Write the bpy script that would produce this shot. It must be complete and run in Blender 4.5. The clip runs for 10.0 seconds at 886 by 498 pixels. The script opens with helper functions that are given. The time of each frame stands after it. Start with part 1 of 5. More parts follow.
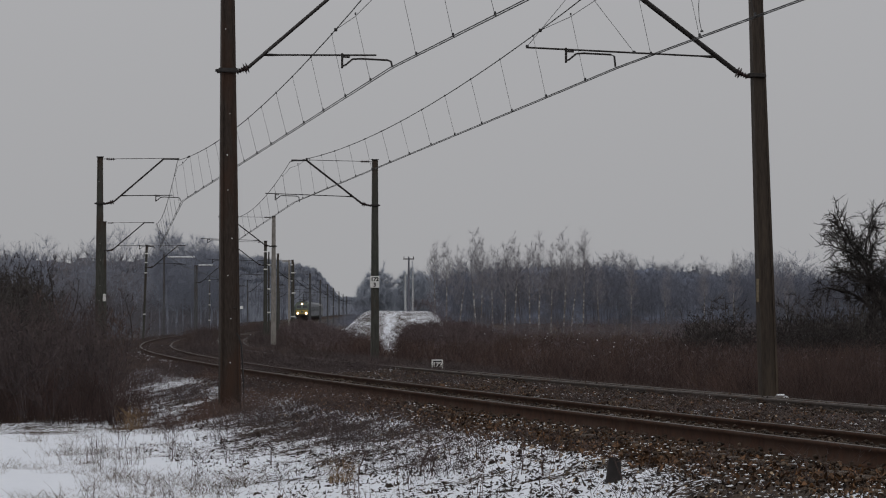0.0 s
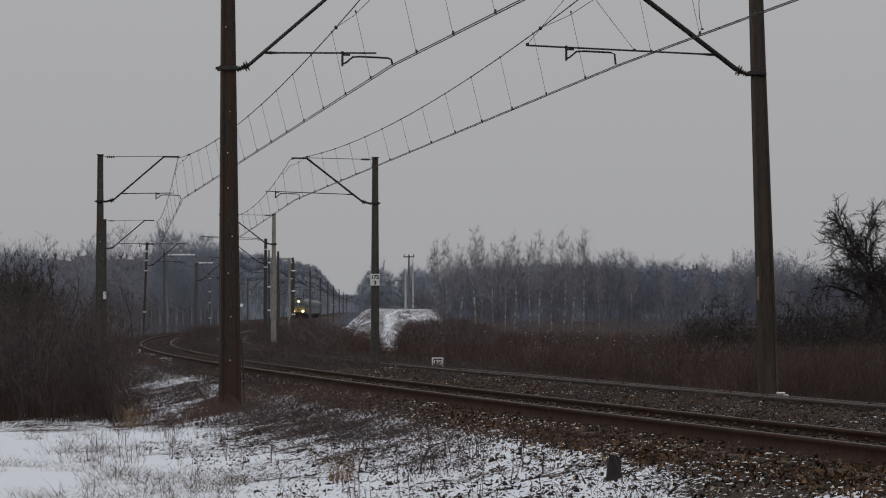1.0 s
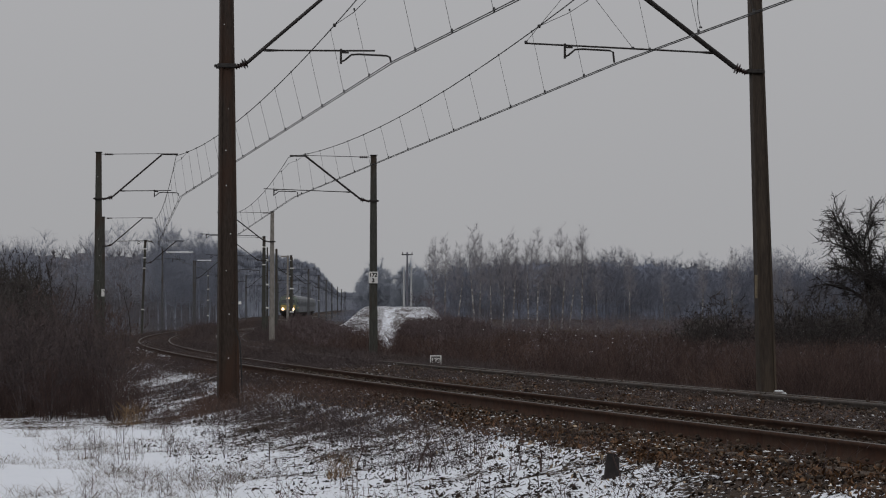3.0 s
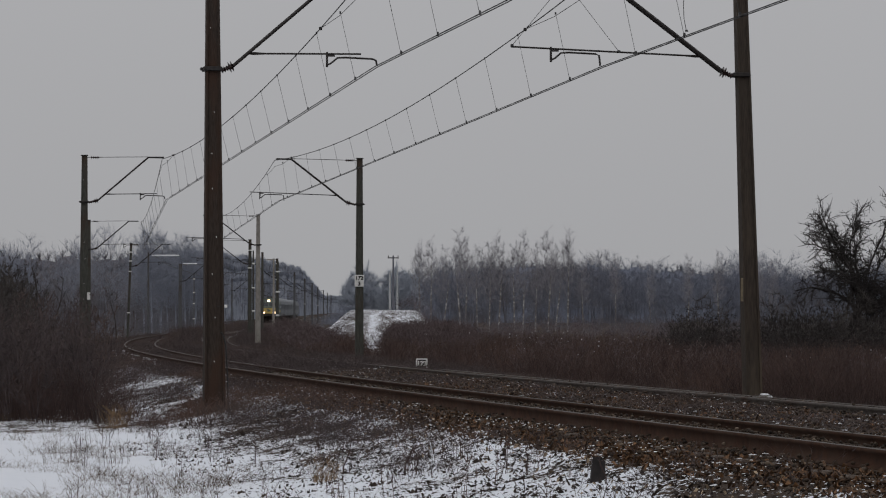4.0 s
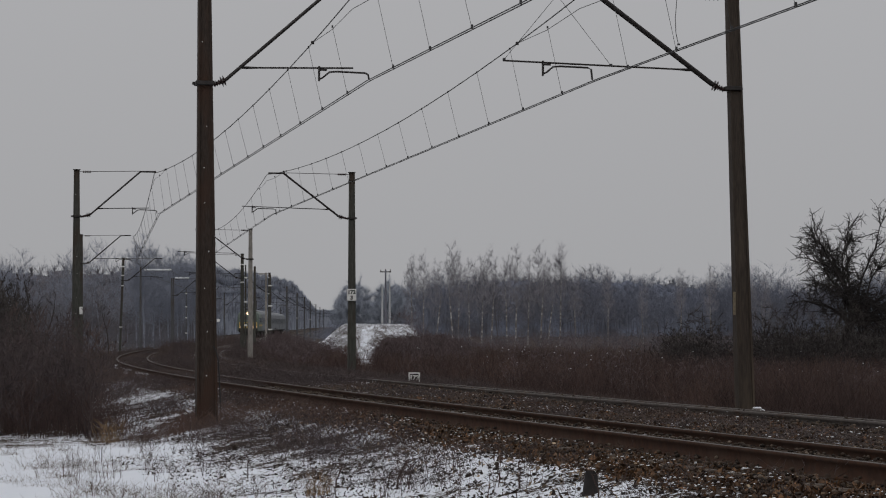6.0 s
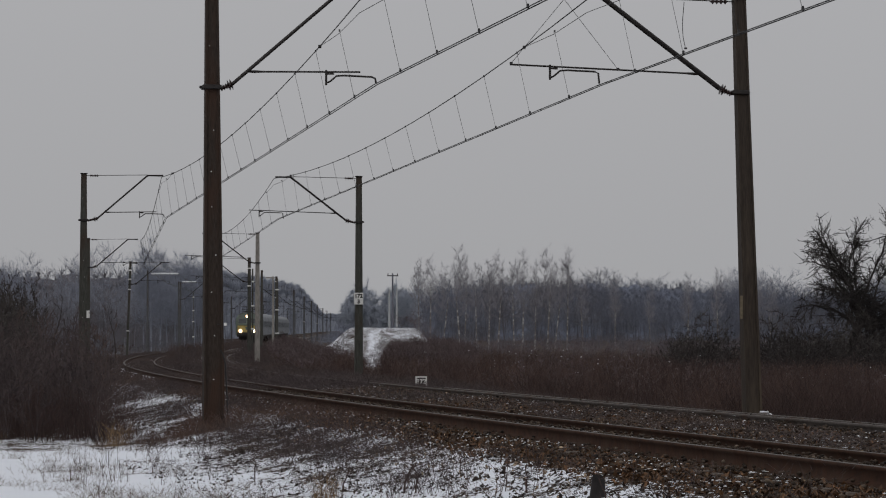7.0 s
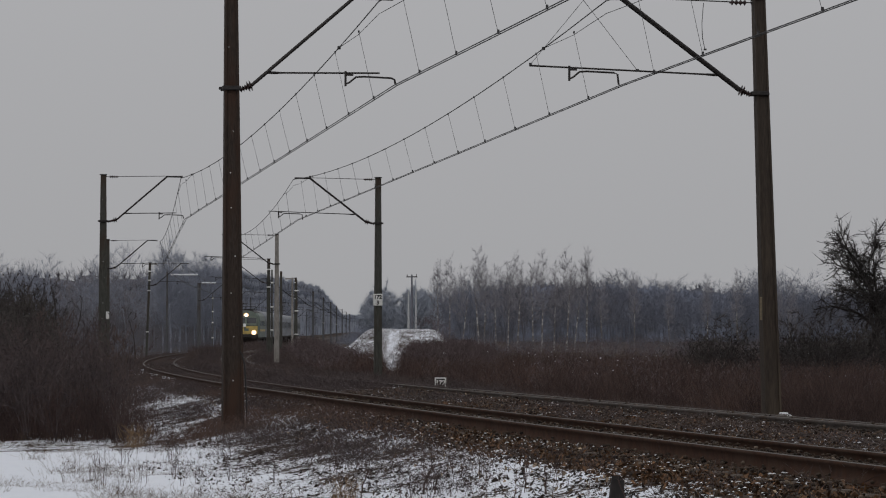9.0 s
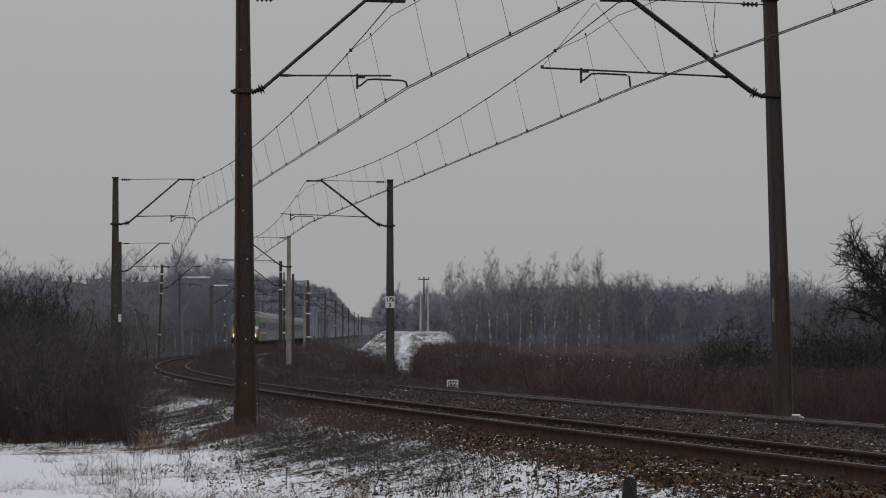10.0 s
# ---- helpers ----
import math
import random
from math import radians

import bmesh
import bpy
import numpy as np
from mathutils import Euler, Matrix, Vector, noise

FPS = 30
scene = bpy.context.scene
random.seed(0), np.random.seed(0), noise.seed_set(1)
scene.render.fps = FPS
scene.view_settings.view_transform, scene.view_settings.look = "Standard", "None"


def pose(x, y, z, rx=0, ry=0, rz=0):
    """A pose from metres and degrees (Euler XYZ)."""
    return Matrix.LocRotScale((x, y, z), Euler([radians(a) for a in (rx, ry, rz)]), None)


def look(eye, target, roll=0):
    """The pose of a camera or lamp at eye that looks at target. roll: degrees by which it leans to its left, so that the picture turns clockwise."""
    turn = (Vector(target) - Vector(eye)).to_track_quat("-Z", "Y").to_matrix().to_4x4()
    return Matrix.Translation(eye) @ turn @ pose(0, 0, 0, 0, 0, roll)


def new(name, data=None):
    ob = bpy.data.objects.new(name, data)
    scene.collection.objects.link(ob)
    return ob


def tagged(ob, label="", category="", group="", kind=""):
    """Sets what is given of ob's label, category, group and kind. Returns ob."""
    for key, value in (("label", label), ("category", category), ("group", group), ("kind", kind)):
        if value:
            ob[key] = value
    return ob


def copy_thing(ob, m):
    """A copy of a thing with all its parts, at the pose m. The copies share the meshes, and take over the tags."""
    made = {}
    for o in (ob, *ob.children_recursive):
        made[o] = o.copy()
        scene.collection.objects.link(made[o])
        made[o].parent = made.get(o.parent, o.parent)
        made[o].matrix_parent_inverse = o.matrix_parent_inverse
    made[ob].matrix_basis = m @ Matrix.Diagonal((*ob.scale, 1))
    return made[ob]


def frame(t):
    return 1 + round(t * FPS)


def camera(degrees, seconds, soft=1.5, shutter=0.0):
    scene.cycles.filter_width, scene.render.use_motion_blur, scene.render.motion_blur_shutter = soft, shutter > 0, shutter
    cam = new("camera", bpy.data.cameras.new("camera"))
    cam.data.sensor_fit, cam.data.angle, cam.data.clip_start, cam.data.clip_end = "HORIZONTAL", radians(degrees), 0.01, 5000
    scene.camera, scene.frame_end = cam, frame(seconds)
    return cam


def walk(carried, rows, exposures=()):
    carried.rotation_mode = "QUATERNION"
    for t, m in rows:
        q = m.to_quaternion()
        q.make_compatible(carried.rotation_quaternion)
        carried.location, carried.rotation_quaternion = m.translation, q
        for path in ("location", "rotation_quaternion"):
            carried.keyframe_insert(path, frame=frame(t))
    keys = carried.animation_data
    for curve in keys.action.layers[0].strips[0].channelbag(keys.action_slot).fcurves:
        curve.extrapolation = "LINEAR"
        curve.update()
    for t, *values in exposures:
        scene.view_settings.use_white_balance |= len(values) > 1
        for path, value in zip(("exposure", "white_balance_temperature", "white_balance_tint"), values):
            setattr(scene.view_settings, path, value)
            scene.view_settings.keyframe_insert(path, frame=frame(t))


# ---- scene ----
# ---------------------------------------------------------------- camera
EYE = (0.0, 0.0, 1.06)
PATH = [(0, 0.000, 1.580, 0.000), (0.5, 0.000, 1.562, 0.002), (1, 0.004, 1.536, -0.008), (1.5, 0.005, 1.513, -0.01),
        (2, 0.007, 1.494, -0.040), (2.5, 0.008, 1.485, -0.06), (2.7, 0.004, 1.486, -0.066), (3.8, -0.256, 1.537, -0.085),
        (4, -0.320, 1.559, -0.08), (4.5, -0.448, 1.614, -0.041), (5, -0.542, 1.687, -0.022), (5.5, -0.560, 1.780, 0.01),
        (5.7, -0.530, 1.808, 0.01), (6.8, -0.366, 1.922, -0.01), (7, -0.333, 1.928, -0.018), (7.5, -0.240, 1.933, -0.050),
        (8, -0.141, 1.935, -0.075), (8.5, -0.048, 1.937, -0.062), (9, 0.066, 1.951, -0.045), (9.5, 0.193, 1.976, -0.015),
        (10, 0.314, 2.000, 0.04)]


def aim(yaw, pitch, roll):
    a, b = radians(yaw), radians(pitch)
    d = Vector((-math.sin(a) * math.cos(b), math.cos(a) * math.cos(b), math.sin(b)))
    return look(EYE, Vector(EYE) + d * 100, -roll)


cam = camera(18.2, 10.0, soft=1.1)
walk(cam, [(t, aim(y, p, r)) for t, y, p, r in PATH], exposures=[(0, 0.0), (10, 0.0)])

# ---------------------------------------------------------------- light: overcast winter sky
world = bpy.data.worlds.new("overcast_sky")
scene.world = world
world.use_nodes = True
wn = world.node_tree
wn.nodes.clear()
w_out = wn.nodes.new("ShaderNodeOutputWorld")
w_bg = wn.nodes.new("ShaderNodeBackground")
w_sky = wn.nodes.new("ShaderNodeTexSky")
w_sky.sky_type, w_sky.sun_disc = "NISHITA", False
w_sky.sun_elevation, w_sky.sun_rotation = radians(24), radians(200)
w_sky.air_density, w_sky.dust_density = 1.0, 6.0
w_hs = wn.nodes.new("ShaderNodeHueSaturation")
w_hs.inputs["Saturation"].default_value = 0.1
w_hs.inputs["Value"].default_value = 0.35
w_mix = wn.nodes.new("ShaderNodeMix")
w_mix.data_type = "RGBA"
w_mix.inputs[0].default_value = 0.93
w_mix.inputs[7].default_value = (3.86, 3.87, 4.00, 1)     # cloud deck
wn.links.new(w_sky.outputs[0], w_hs.inputs["Color"])
wn.links.new(w_hs.outputs[0], w_mix.inputs[6])
# an overcast sky grows brighter from the horizon to the zenith
w_co = wn.nodes.new("ShaderNodeTexCoord")
w_xyz = wn.nodes.new("ShaderNodeSeparateXYZ")
w_up = wn.nodes.new("ShaderNodeMath")
w_up.operation, w_up.inputs[1].default_value = "MAXIMUM", 0.0
w_rise = wn.nodes.new("ShaderNodeMath")
w_rise.operation = "MULTIPLY_ADD"
w_rise.inputs[1].default_value, w_rise.inputs[2].default_value = 0.8, 1.0
w_scale = wn.nodes.new("ShaderNodeVectorMath")
w_scale.operation = "SCALE"
wn.links.new(w_co.outputs["Generated"], w_xyz.inputs[0])
wn.links.new(w_xyz.outputs["Z"], w_up.inputs[0])
wn.links.new(w_up.outputs[0], w_rise.inputs[0])
wn.links.new(w_mix.outputs[2], w_scale.inputs[0])
wn.links.new(w_rise.outputs[0], w_scale.inputs["Scale"])
wn.links.new(w_scale.outputs[0], w_bg.inputs["Color"])
w_bg.inputs["Strength"].default_value = 0.1
wn.links.new(w_bg.outputs[0], w_out.inputs["Surface"])

sun = new("sun", bpy.data.lights.new("sun", "SUN"))
sun.data.energy, sun.data.angle, sun.data.color = 0.35, radians(40), (1.0, 0.97, 0.93)
sun.matrix_world = look((-30, -80, 90), (0, 60, 0))


# ---------------------------------------------------------------- materials
def lin(c):
    return (*c, 1.0)


def material(name, c1, c2, scale=8.0, rough=0.85, bump=0.3, metal=0.0, detail=6.0, c3=None, scale3=0.7, mix3=(0.5, 0.62), per_piece=0.0, dist=0.02, stretch=(1, 1, 1)):
    """Two tones by fine noise, a third by coarse noise, relief, and a little change from piece to piece."""
    m = bpy.data.materials.new(name)
    m.use_nodes = True
    nt = m.node_tree
    b = nt.nodes["Principled BSDF"]
    co = nt.nodes.new("ShaderNodeTexCoord")
    mp = nt.nodes.new("ShaderNodeMapping")
    mp.inputs["Scale"].default_value = stretch
    nt.links.new(co.outputs["Object"], mp.inputs["Vector"])
    n = nt.nodes.new("ShaderNodeTexNoise")
    n.inputs["Scale"].default_value, n.inputs["Detail"].default_value = scale, detail
    nt.links.new(mp.outputs[0], n.inputs["Vector"])
    r = nt.nodes.new("ShaderNodeValToRGB")
    r.color_ramp.elements[0].position, r.color_ramp.elements[1].position = 0.32, 0.68
    r.color_ramp.elements[0].color, r.color_ramp.elements[1].color = lin(c1), lin(c2)
    nt.links.new(n.outputs["Fac"], r.inputs["Fac"])
    out = r.outputs["Color"]
    if c3:
        n3 = nt.nodes.new("ShaderNodeTexNoise")
        n3.inputs["Scale"].default_value, n3.inputs["Detail"].default_value = scale3, 5.0
        nt.links.new(mp.outputs[0], n3.inputs["Vector"])
        r3 = nt.nodes.new("ShaderNodeValToRGB")
        r3.color_ramp.elements[0].position, r3.color_ramp.elements[1].position = mix3
        nt.links.new(n3.outputs["Fac"], r3.inputs["Fac"])
        mx = nt.nodes.new("ShaderNodeMix")
        mx.data_type = "RGBA"
        nt.links.new(r3.outputs["Color"], mx.inputs[0])
        nt.links.new(out, mx.inputs[6])
        mx.inputs[7].default_value = lin(c3)
        out = mx.outputs[2]
    if per_piece:
        oi = nt.nodes.new("ShaderNodeNewGeometry")
        mr = nt.nodes.new("ShaderNodeMapRange")
        mr.inputs["To Min"].default_value, mr.inputs["To Max"].default_value = 1 - per_piece, 1 + per_piece
        nt.links.new(oi.outputs["Random Per Island"], mr.inputs["Value"])
        hv = nt.nodes.new("ShaderNodeHueSaturation")
        nt.links.new(mr.outputs[0], hv.inputs["Value"])
        nt.links.new(out, hv.inputs["Color"])
        out = hv.outputs["Color"]
    nt.links.new(out, b.inputs["Base Color"])
    b.inputs["Roughness"].default_value, b.inputs["Metallic"].default_value = rough, metal
    b.inputs["Specular IOR Level"].default_value = 0.3
    if bump:
        bp = nt.nodes.new("ShaderNodeBump")
        bp.inputs["Strength"].default_value, bp.inputs["Distance"].default_value = bump, dist
        nt.links.new(n.outputs["Fac"], bp.inputs["Height"])
        nt.links.new(bp.outputs["Normal"], b.inputs["Normal"])
    return m


def glow(name, c, strength):
    m = bpy.data.materials.new(name)
    m.use_nodes = True
    b = m.node_tree.nodes["Principled BSDF"]
    b.inputs["Base Color"].default_value = lin((0.8, 0.8, 0.75))
    b.inputs["Emission Color"].default_value, b.inputs["Emission Strength"].default_value = lin(c), strength
    return m


M_RUST = material("brown_rusty_steel", (0.022, 0.0155, 0.012), (0.046, 0.033, 0.026), 14, 0.85, 0.35, 0.0, c3=(0.044, 0.024, 0.016), scale3=1.1, stretch=(3, 3, 0.6))
M_RUST2 = material("weathered_green_steel", (0.045, 0.046, 0.040), (0.085, 0.085, 0.075), 10, 0.75, 0.3, 0.2, c3=(0.06, 0.045, 0.035), scale3=1.0, stretch=(3, 3, 0.5))
# Steel lightened by painted-in haze, for masts and posts down the line.
M_RUST3 = material("hazed_grey_steel", (0.07, 0.072, 0.078), (0.12, 0.122, 0.13), 10, 0.8, 0.3, 0.1, c3=(0.075, 0.065, 0.06), scale3=1.0, stretch=(3, 3, 0.5))
M_RUSTG = material("worn_brown_steel", (0.030, 0.023, 0.018), (0.058, 0.044, 0.034), 14, 0.75, 0.35, 0.0, c3=(0.075, 0.057, 0.041), scale3=0.8, stretch=(3, 3, 0.4))
M_DARK = material("dark_painted_steel", (0.022, 0.020, 0.020), (0.045, 0.040, 0.038), 20, 0.6, 0.2, 0.3)
M_CONC = material("pale_weathered_concrete", (0.20, 0.19, 0.175), (0.32, 0.30, 0.28), 9, 0.9, 0.4, c3=(0.15, 0.14, 0.125), scale3=0.8, stretch=(2, 2, 0.5))
M_FOOT = material("grey_concrete_footing", (0.13, 0.12, 0.11), (0.24, 0.22, 0.20), 12, 0.9, 0.5, c3=(0.07, 0.055, 0.045), scale3=2)
M_WIRE = material("oxidised_copper_wire", (0.035, 0.035, 0.037), (0.06, 0.06, 0.062), 30, 0.55, 0.0, 0.4)
M_INSUL = material("dark_glazed_ceramic", (0.03, 0.02, 0.02), (0.05, 0.035, 0.032), 20, 0.25, 0.0)
M_WHITE = material("white_enamel", (0.62, 0.62, 0.60), (0.75, 0.75, 0.74), 15, 0.45, 0.05)
M_BLACK = material("black_paint", (0.015, 0.015, 0.016), (0.03, 0.03, 0.03), 20, 0.6, 0.0)
M_RAIL = material("rusty_rail_steel", (0.028, 0.012, 0.006), (0.056, 0.023, 0.011), 9, 0.95, 0.3, 0.0, c3=(0.05, 0.026, 0.016), scale3=2.0)
M_RAIL2 = material("grey_weathered_rail", (0.062, 0.052, 0.047), (0.11, 0.095, 0.086), 9, 0.8, 0.3, 0.1, c3=(0.07, 0.045, 0.033), scale3=1.4)
M_RAILTOP = material("worn_rail_head", (0.05, 0.040, 0.034), (0.095, 0.079, 0.068), 6, 0.55, 0.1, 0.4)
M_SLEEPER = material("old_timber_sleeper", (0.035, 0.024, 0.018), (0.085, 0.06, 0.045), 7, 0.9, 0.6, c3=(0.12, 0.10, 0.085), scale3=1.6, stretch=(1, 6, 3))
M_STONE = material("brown_ballast_stone", (0.017, 0.012, 0.009), (0.060, 0.041, 0.028), 6, 0.9, 0.5, c3=(0.11, 0.085, 0.065), scale3=3, per_piece=0.7)
M_LEAF = material("dead_leaves", (0.023, 0.014, 0.009), (0.155, 0.080, 0.038), 9, 0.7, 0.2, per_piece=0.8)
M_DLEAF = material("wet_black_leaves", (0.012, 0.009, 0.007), (0.050, 0.032, 0.021), 9, 0.7, 0.2, per_piece=0.6)
M_GRASS = material("dry_straw_grass", (0.055, 0.040, 0.028), (0.16, 0.115, 0.075), 2, 0.85, 0.0, per_piece=0.4)
M_WEED = material("dark_dry_weeds", (0.036, 0.024, 0.022), (0.084, 0.054, 0.048), 1.2, 0.9, 0.0, c3=(0.105, 0.065, 0.052), scale3=0.15, per_piece=0.35)
M_BRUSH = material("dark_brown_brush", (0.046, 0.036, 0.037), (0.090, 0.069, 0.068), 1.5, 0.9, 0.0, c3=(0.085, 0.060, 0.052), scale3=0.15, per_piece=0.3)
M_TWIG = material("red_brown_twigs", (0.062, 0.046, 0.047), (0.125, 0.092, 0.091), 1.5, 0.9, 0.0, c3=(0.145, 0.118, 0.12), scale3=0.12, per_piece=0.25)
# Scrub tone lightened to put in the haze of its distance.
M_SCRUB = material("hazed_purple_brown_scrub", (0.095, 0.077, 0.086), (0.165, 0.134, 0.147), 1.5, 0.9, 0.0, c3=(0.155, 0.135, 0.145), scale3=0.08, per_piece=0.2)
M_BARK = material("dark_grey_bark", (0.025, 0.021, 0.020), (0.055, 0.047, 0.044), 6, 0.9, 0.5, c3=(0.08, 0.07, 0.065), scale3=1.0)
M_DBARK = material("black_brown_bark", (0.014, 0.012, 0.012), (0.034, 0.029, 0.028), 6, 0.9, 0.4, c3=(0.045, 0.04, 0.038), scale3=1.0)
# Far tree colours are paled towards the sky to carry distance haze.
M_WOOD = material("hazed_grey_winter_wood", (0.215, 0.232, 0.285), (0.285, 0.305, 0.365), 0.3, 0.9, 0.0, c3=(0.23, 0.235, 0.27), scale3=0.03, per_piece=0.2)
M_OAK = material("hazed_pale_twigs", (0.29, 0.32, 0.38), (0.37, 0.40, 0.465), 0.3, 0.9, 0.0, c3=(0.26, 0.27, 0.31), scale3=0.05, per_piece=0.2)
# Grey-brown wood with some blue haze painted in, for the middle distance.
M_WOODN = material("hazed_grey_brown_wood", (0.105, 0.107, 0.128), (0.165, 0.168, 0.196), 0.3, 0.9, 0.0, c3=(0.126, 0.115, 0.124), scale3=0.04, per_piece=0.2)
# Palest twig tone: the haze over the farthest woods, set as base colour.
M_HAZE = material("dense_hazed_twigs", (0.30, 0.33, 0.40), (0.375, 0.405, 0.475), 0.9, 1.0, 0.5, c3=(0.16, 0.168, 0.205), scale3=0.12, dist=0.4)
# The blue-grey of the next two is haze mixed into the wood colour.
M_GROVE = material("hazed_blue_grey_wood", (0.142, 0.155, 0.20), (0.194, 0.208, 0.257), 0.3, 0.9, 0.0, c3=(0.125, 0.118, 0.13), scale3=0.03, per_piece=0.2)
M_GROVE2 = material("hazed_blue_grey_twigs", (0.17, 0.195, 0.258), (0.225, 0.25, 0.32), 0.9, 1.0, 0.5, c3=(0.11, 0.112, 0.132), scale3=0.12, dist=0.4)
M_BIRCH = material("white_birch_bark", (0.30, 0.29, 0.285), (0.52, 0.51, 0.50), 2.5, 0.8, 0.2, c3=(0.16, 0.145, 0.14), scale3=0.5, mix3=(0.45, 0.52), stretch=(1, 1, 2.5))
# Twig colour paled to the grey that haze gives these crowns.
M_BTWIG = material("hazed_birch_twigs", (0.19, 0.185, 0.205), (0.265, 0.255, 0.28), 0.5, 0.9, 0.0, per_piece=0.2)
M_SNOW = material("fresh_snow", (0.74, 0.76, 0.80), (0.84, 0.85, 0.88), 10, 0.7, 0.3)


def ground_material():
    m = bpy.data.materials.new("snowy_litter")
    m.use_nodes = True
    nt = m.node_tree
    b = nt.nodes["Principled BSDF"]
    L = nt.links.new
    at = nt.nodes.new("ShaderNodeAttribute")
    at.attribute_name = "snow"
    co = nt.nodes.new("ShaderNodeTexCoord")

    def tex(scale, detail=6.0, rough=0.6, stretch=(1, 1, 1)):
        mp = nt.nodes.new("ShaderNodeMapping")
        mp.inputs["Scale"].default_value = stretch
        L(co.outputs["Object"], mp.inputs["Vector"])
        n = nt.nodes.new("ShaderNodeTexNoise")
        n.inputs["Scale"].default_value, n.inputs["Detail"].default_value, n.inputs["Roughness"].default_value = scale, detail, rough
        L(mp.outputs[0], n.inputs["Vector"])
        return n.outputs["Fac"]

    fine, mid, coarse = tex(14, 3, 0.68), tex(3.6, 5, 0.65), tex(0.45, 4)

    def maths(op, a, v):
        n = nt.nodes.new("ShaderNodeMath")
        n.operation = op
        for i, s in enumerate((a, v)):
            if isinstance(s, (int, float)):
                n.inputs[i].default_value = s
            else:
                L(s, n.inputs[i])
        return n.outputs[0]

    h = maths("ADD", maths("MULTIPLY", maths("SUBTRACT", fine, 0.25), 1.1), maths("MULTIPLY", mid, 0.45))
    h = maths("ADD", h, maths("MULTIPLY", maths("SUBTRACT", coarse, 0.5), 0.25))
    d = maths("SUBTRACT", maths("ADD", at.outputs["Fac"], 0.0), h)
    mask = nt.nodes.new("ShaderNodeMapRange")
    mask.inputs["From Min"].default_value, mask.inputs["From Max"].default_value = -0.012, 0.02
    L(d, mask.inputs["Value"])
    soil = nt.nodes.new("ShaderNodeValToRGB")
    soil.color_ramp.elements[0].color, soil.color_ramp.elements[1].color = lin((0.018, 0.012, 0.009)), lin((0.072, 0.046, 0.030))
    soil.color_ramp.elements[0].position, soil.color_ramp.elements[1].position = 0.3, 0.72
    L(tex(14, 5, 0.7), soil.inputs["Fac"])
    snow = nt.nodes.new("ShaderNodeValToRGB")
    snow.color_ramp.elements[0].color, snow.color_ramp.elements[1].color = lin((0.75, 0.785, 0.855)), lin((0.86, 0.885, 0.935))
    L(mid, snow.inputs["Fac"])
    mx = nt.nodes.new("ShaderNodeMix")
    mx.data_type = "RGBA"
    L(mask.outputs[0], mx.inputs[0])
    L(soil.outputs[0], mx.inputs[6])
    L(snow.outputs[0], mx.inputs[7])
    L(mx.outputs[2], b.inputs["Base Color"])
    b.inputs["Roughness"].default_value = 0.85
    b.inputs["Specular IOR Level"].default_value = 0.2
    bp = nt.nodes.new("ShaderNodeBump")
    bp.inputs["Strength"].default_value, bp.inputs["Distance"].default_value = 0.6, 0.05
    L(maths("ADD", fine, maths("MULTIPLY", mask.outputs[0], 0.4)), bp.inputs["Height"])
    L(bp.outputs["Normal"], b.inputs["Normal"])
    return m


M_GROUND = ground_material()


# ---------------------------------------------------------------- the line of the railway
Y_END = 216.0          # where the curve of radius 1000 m runs into the straight
GAP = 4.1              # between the two tracks


def slope(y):
    return -0.0263 - 0.001 * np.maximum(Y_END - y, 0.0)


def track_x(y):
    d = np.maximum(Y_END - y, 0.0)
    return -13.73 - 0.0263 * y + 0.0005 * d * d


def grade(y):
    d = np.maximum(np.asarray(y, float) - 130.0, 0.0)
    return 0.005 * d * d / (d + 40.0)


def place(y, u, z=0.0):
    """The point u metres to the right of the left-hand track's centre line at y, and z over its rails."""
    s = float(slope(y))
    c = 1 / math.hypot(1, s)
    return Vector((float(track_x(y)) + u * c, y - u * s * c, float(grade(y)) + z))


def bearing(y):
    return math.degrees(math.atan(-float(slope(y))))


# ---------------------------------------------------------------- mesh tools
def mesh_from(name, v, f, mats, fm=None, smooth=False):
    v, f = np.asarray(v, np.float32), np.asarray(f, np.int32)
    me = bpy.data.meshes.new(name)
    k = f.shape[1]
    me.vertices.add(len(v))
    me.vertices.foreach_set("co", v.ravel())
    me.loops.add(f.size)
    me.loops.foreach_set("vertex_index", f.ravel())
    me.polygons.add(len(f))
    me.polygons.foreach_set("loop_start", np.arange(0, f.size, k, dtype=np.int32))
    me.polygons.foreach_set("loop_total", np.full(len(f), k, np.int32))
    for m in (mats if isinstance(mats, (list, tuple)) else [mats]):
        me.materials.append(m)
    if fm is not None:
        me.polygons.foreach_set("material_index", np.asarray(fm, np.int32))
    if smooth:
        me.polygons.foreach_set("use_smooth", np.ones(len(f), bool))
    me.update(calc_edges=True)
    return me


def part(name, bm, mat, parent=None, label="", smooth=False):
    me = bpy.data.meshes.new(name)
    bm.to_mesh(me)
    bm.free()
    for m in (mat if isinstance(mat, (list, tuple)) else [mat]):
        me.materials.append(m)
    if smooth:
        for p in me.polygons:
            p.use_smooth = True
    ob = new(name, me)
    ob.parent = parent
    if label:
        tagged(ob, label)
    return ob


def piece(name, me, parent, label=""):
    ob = new(name, me)
    ob.parent = parent
    if label:
        tagged(ob, label)
    return ob


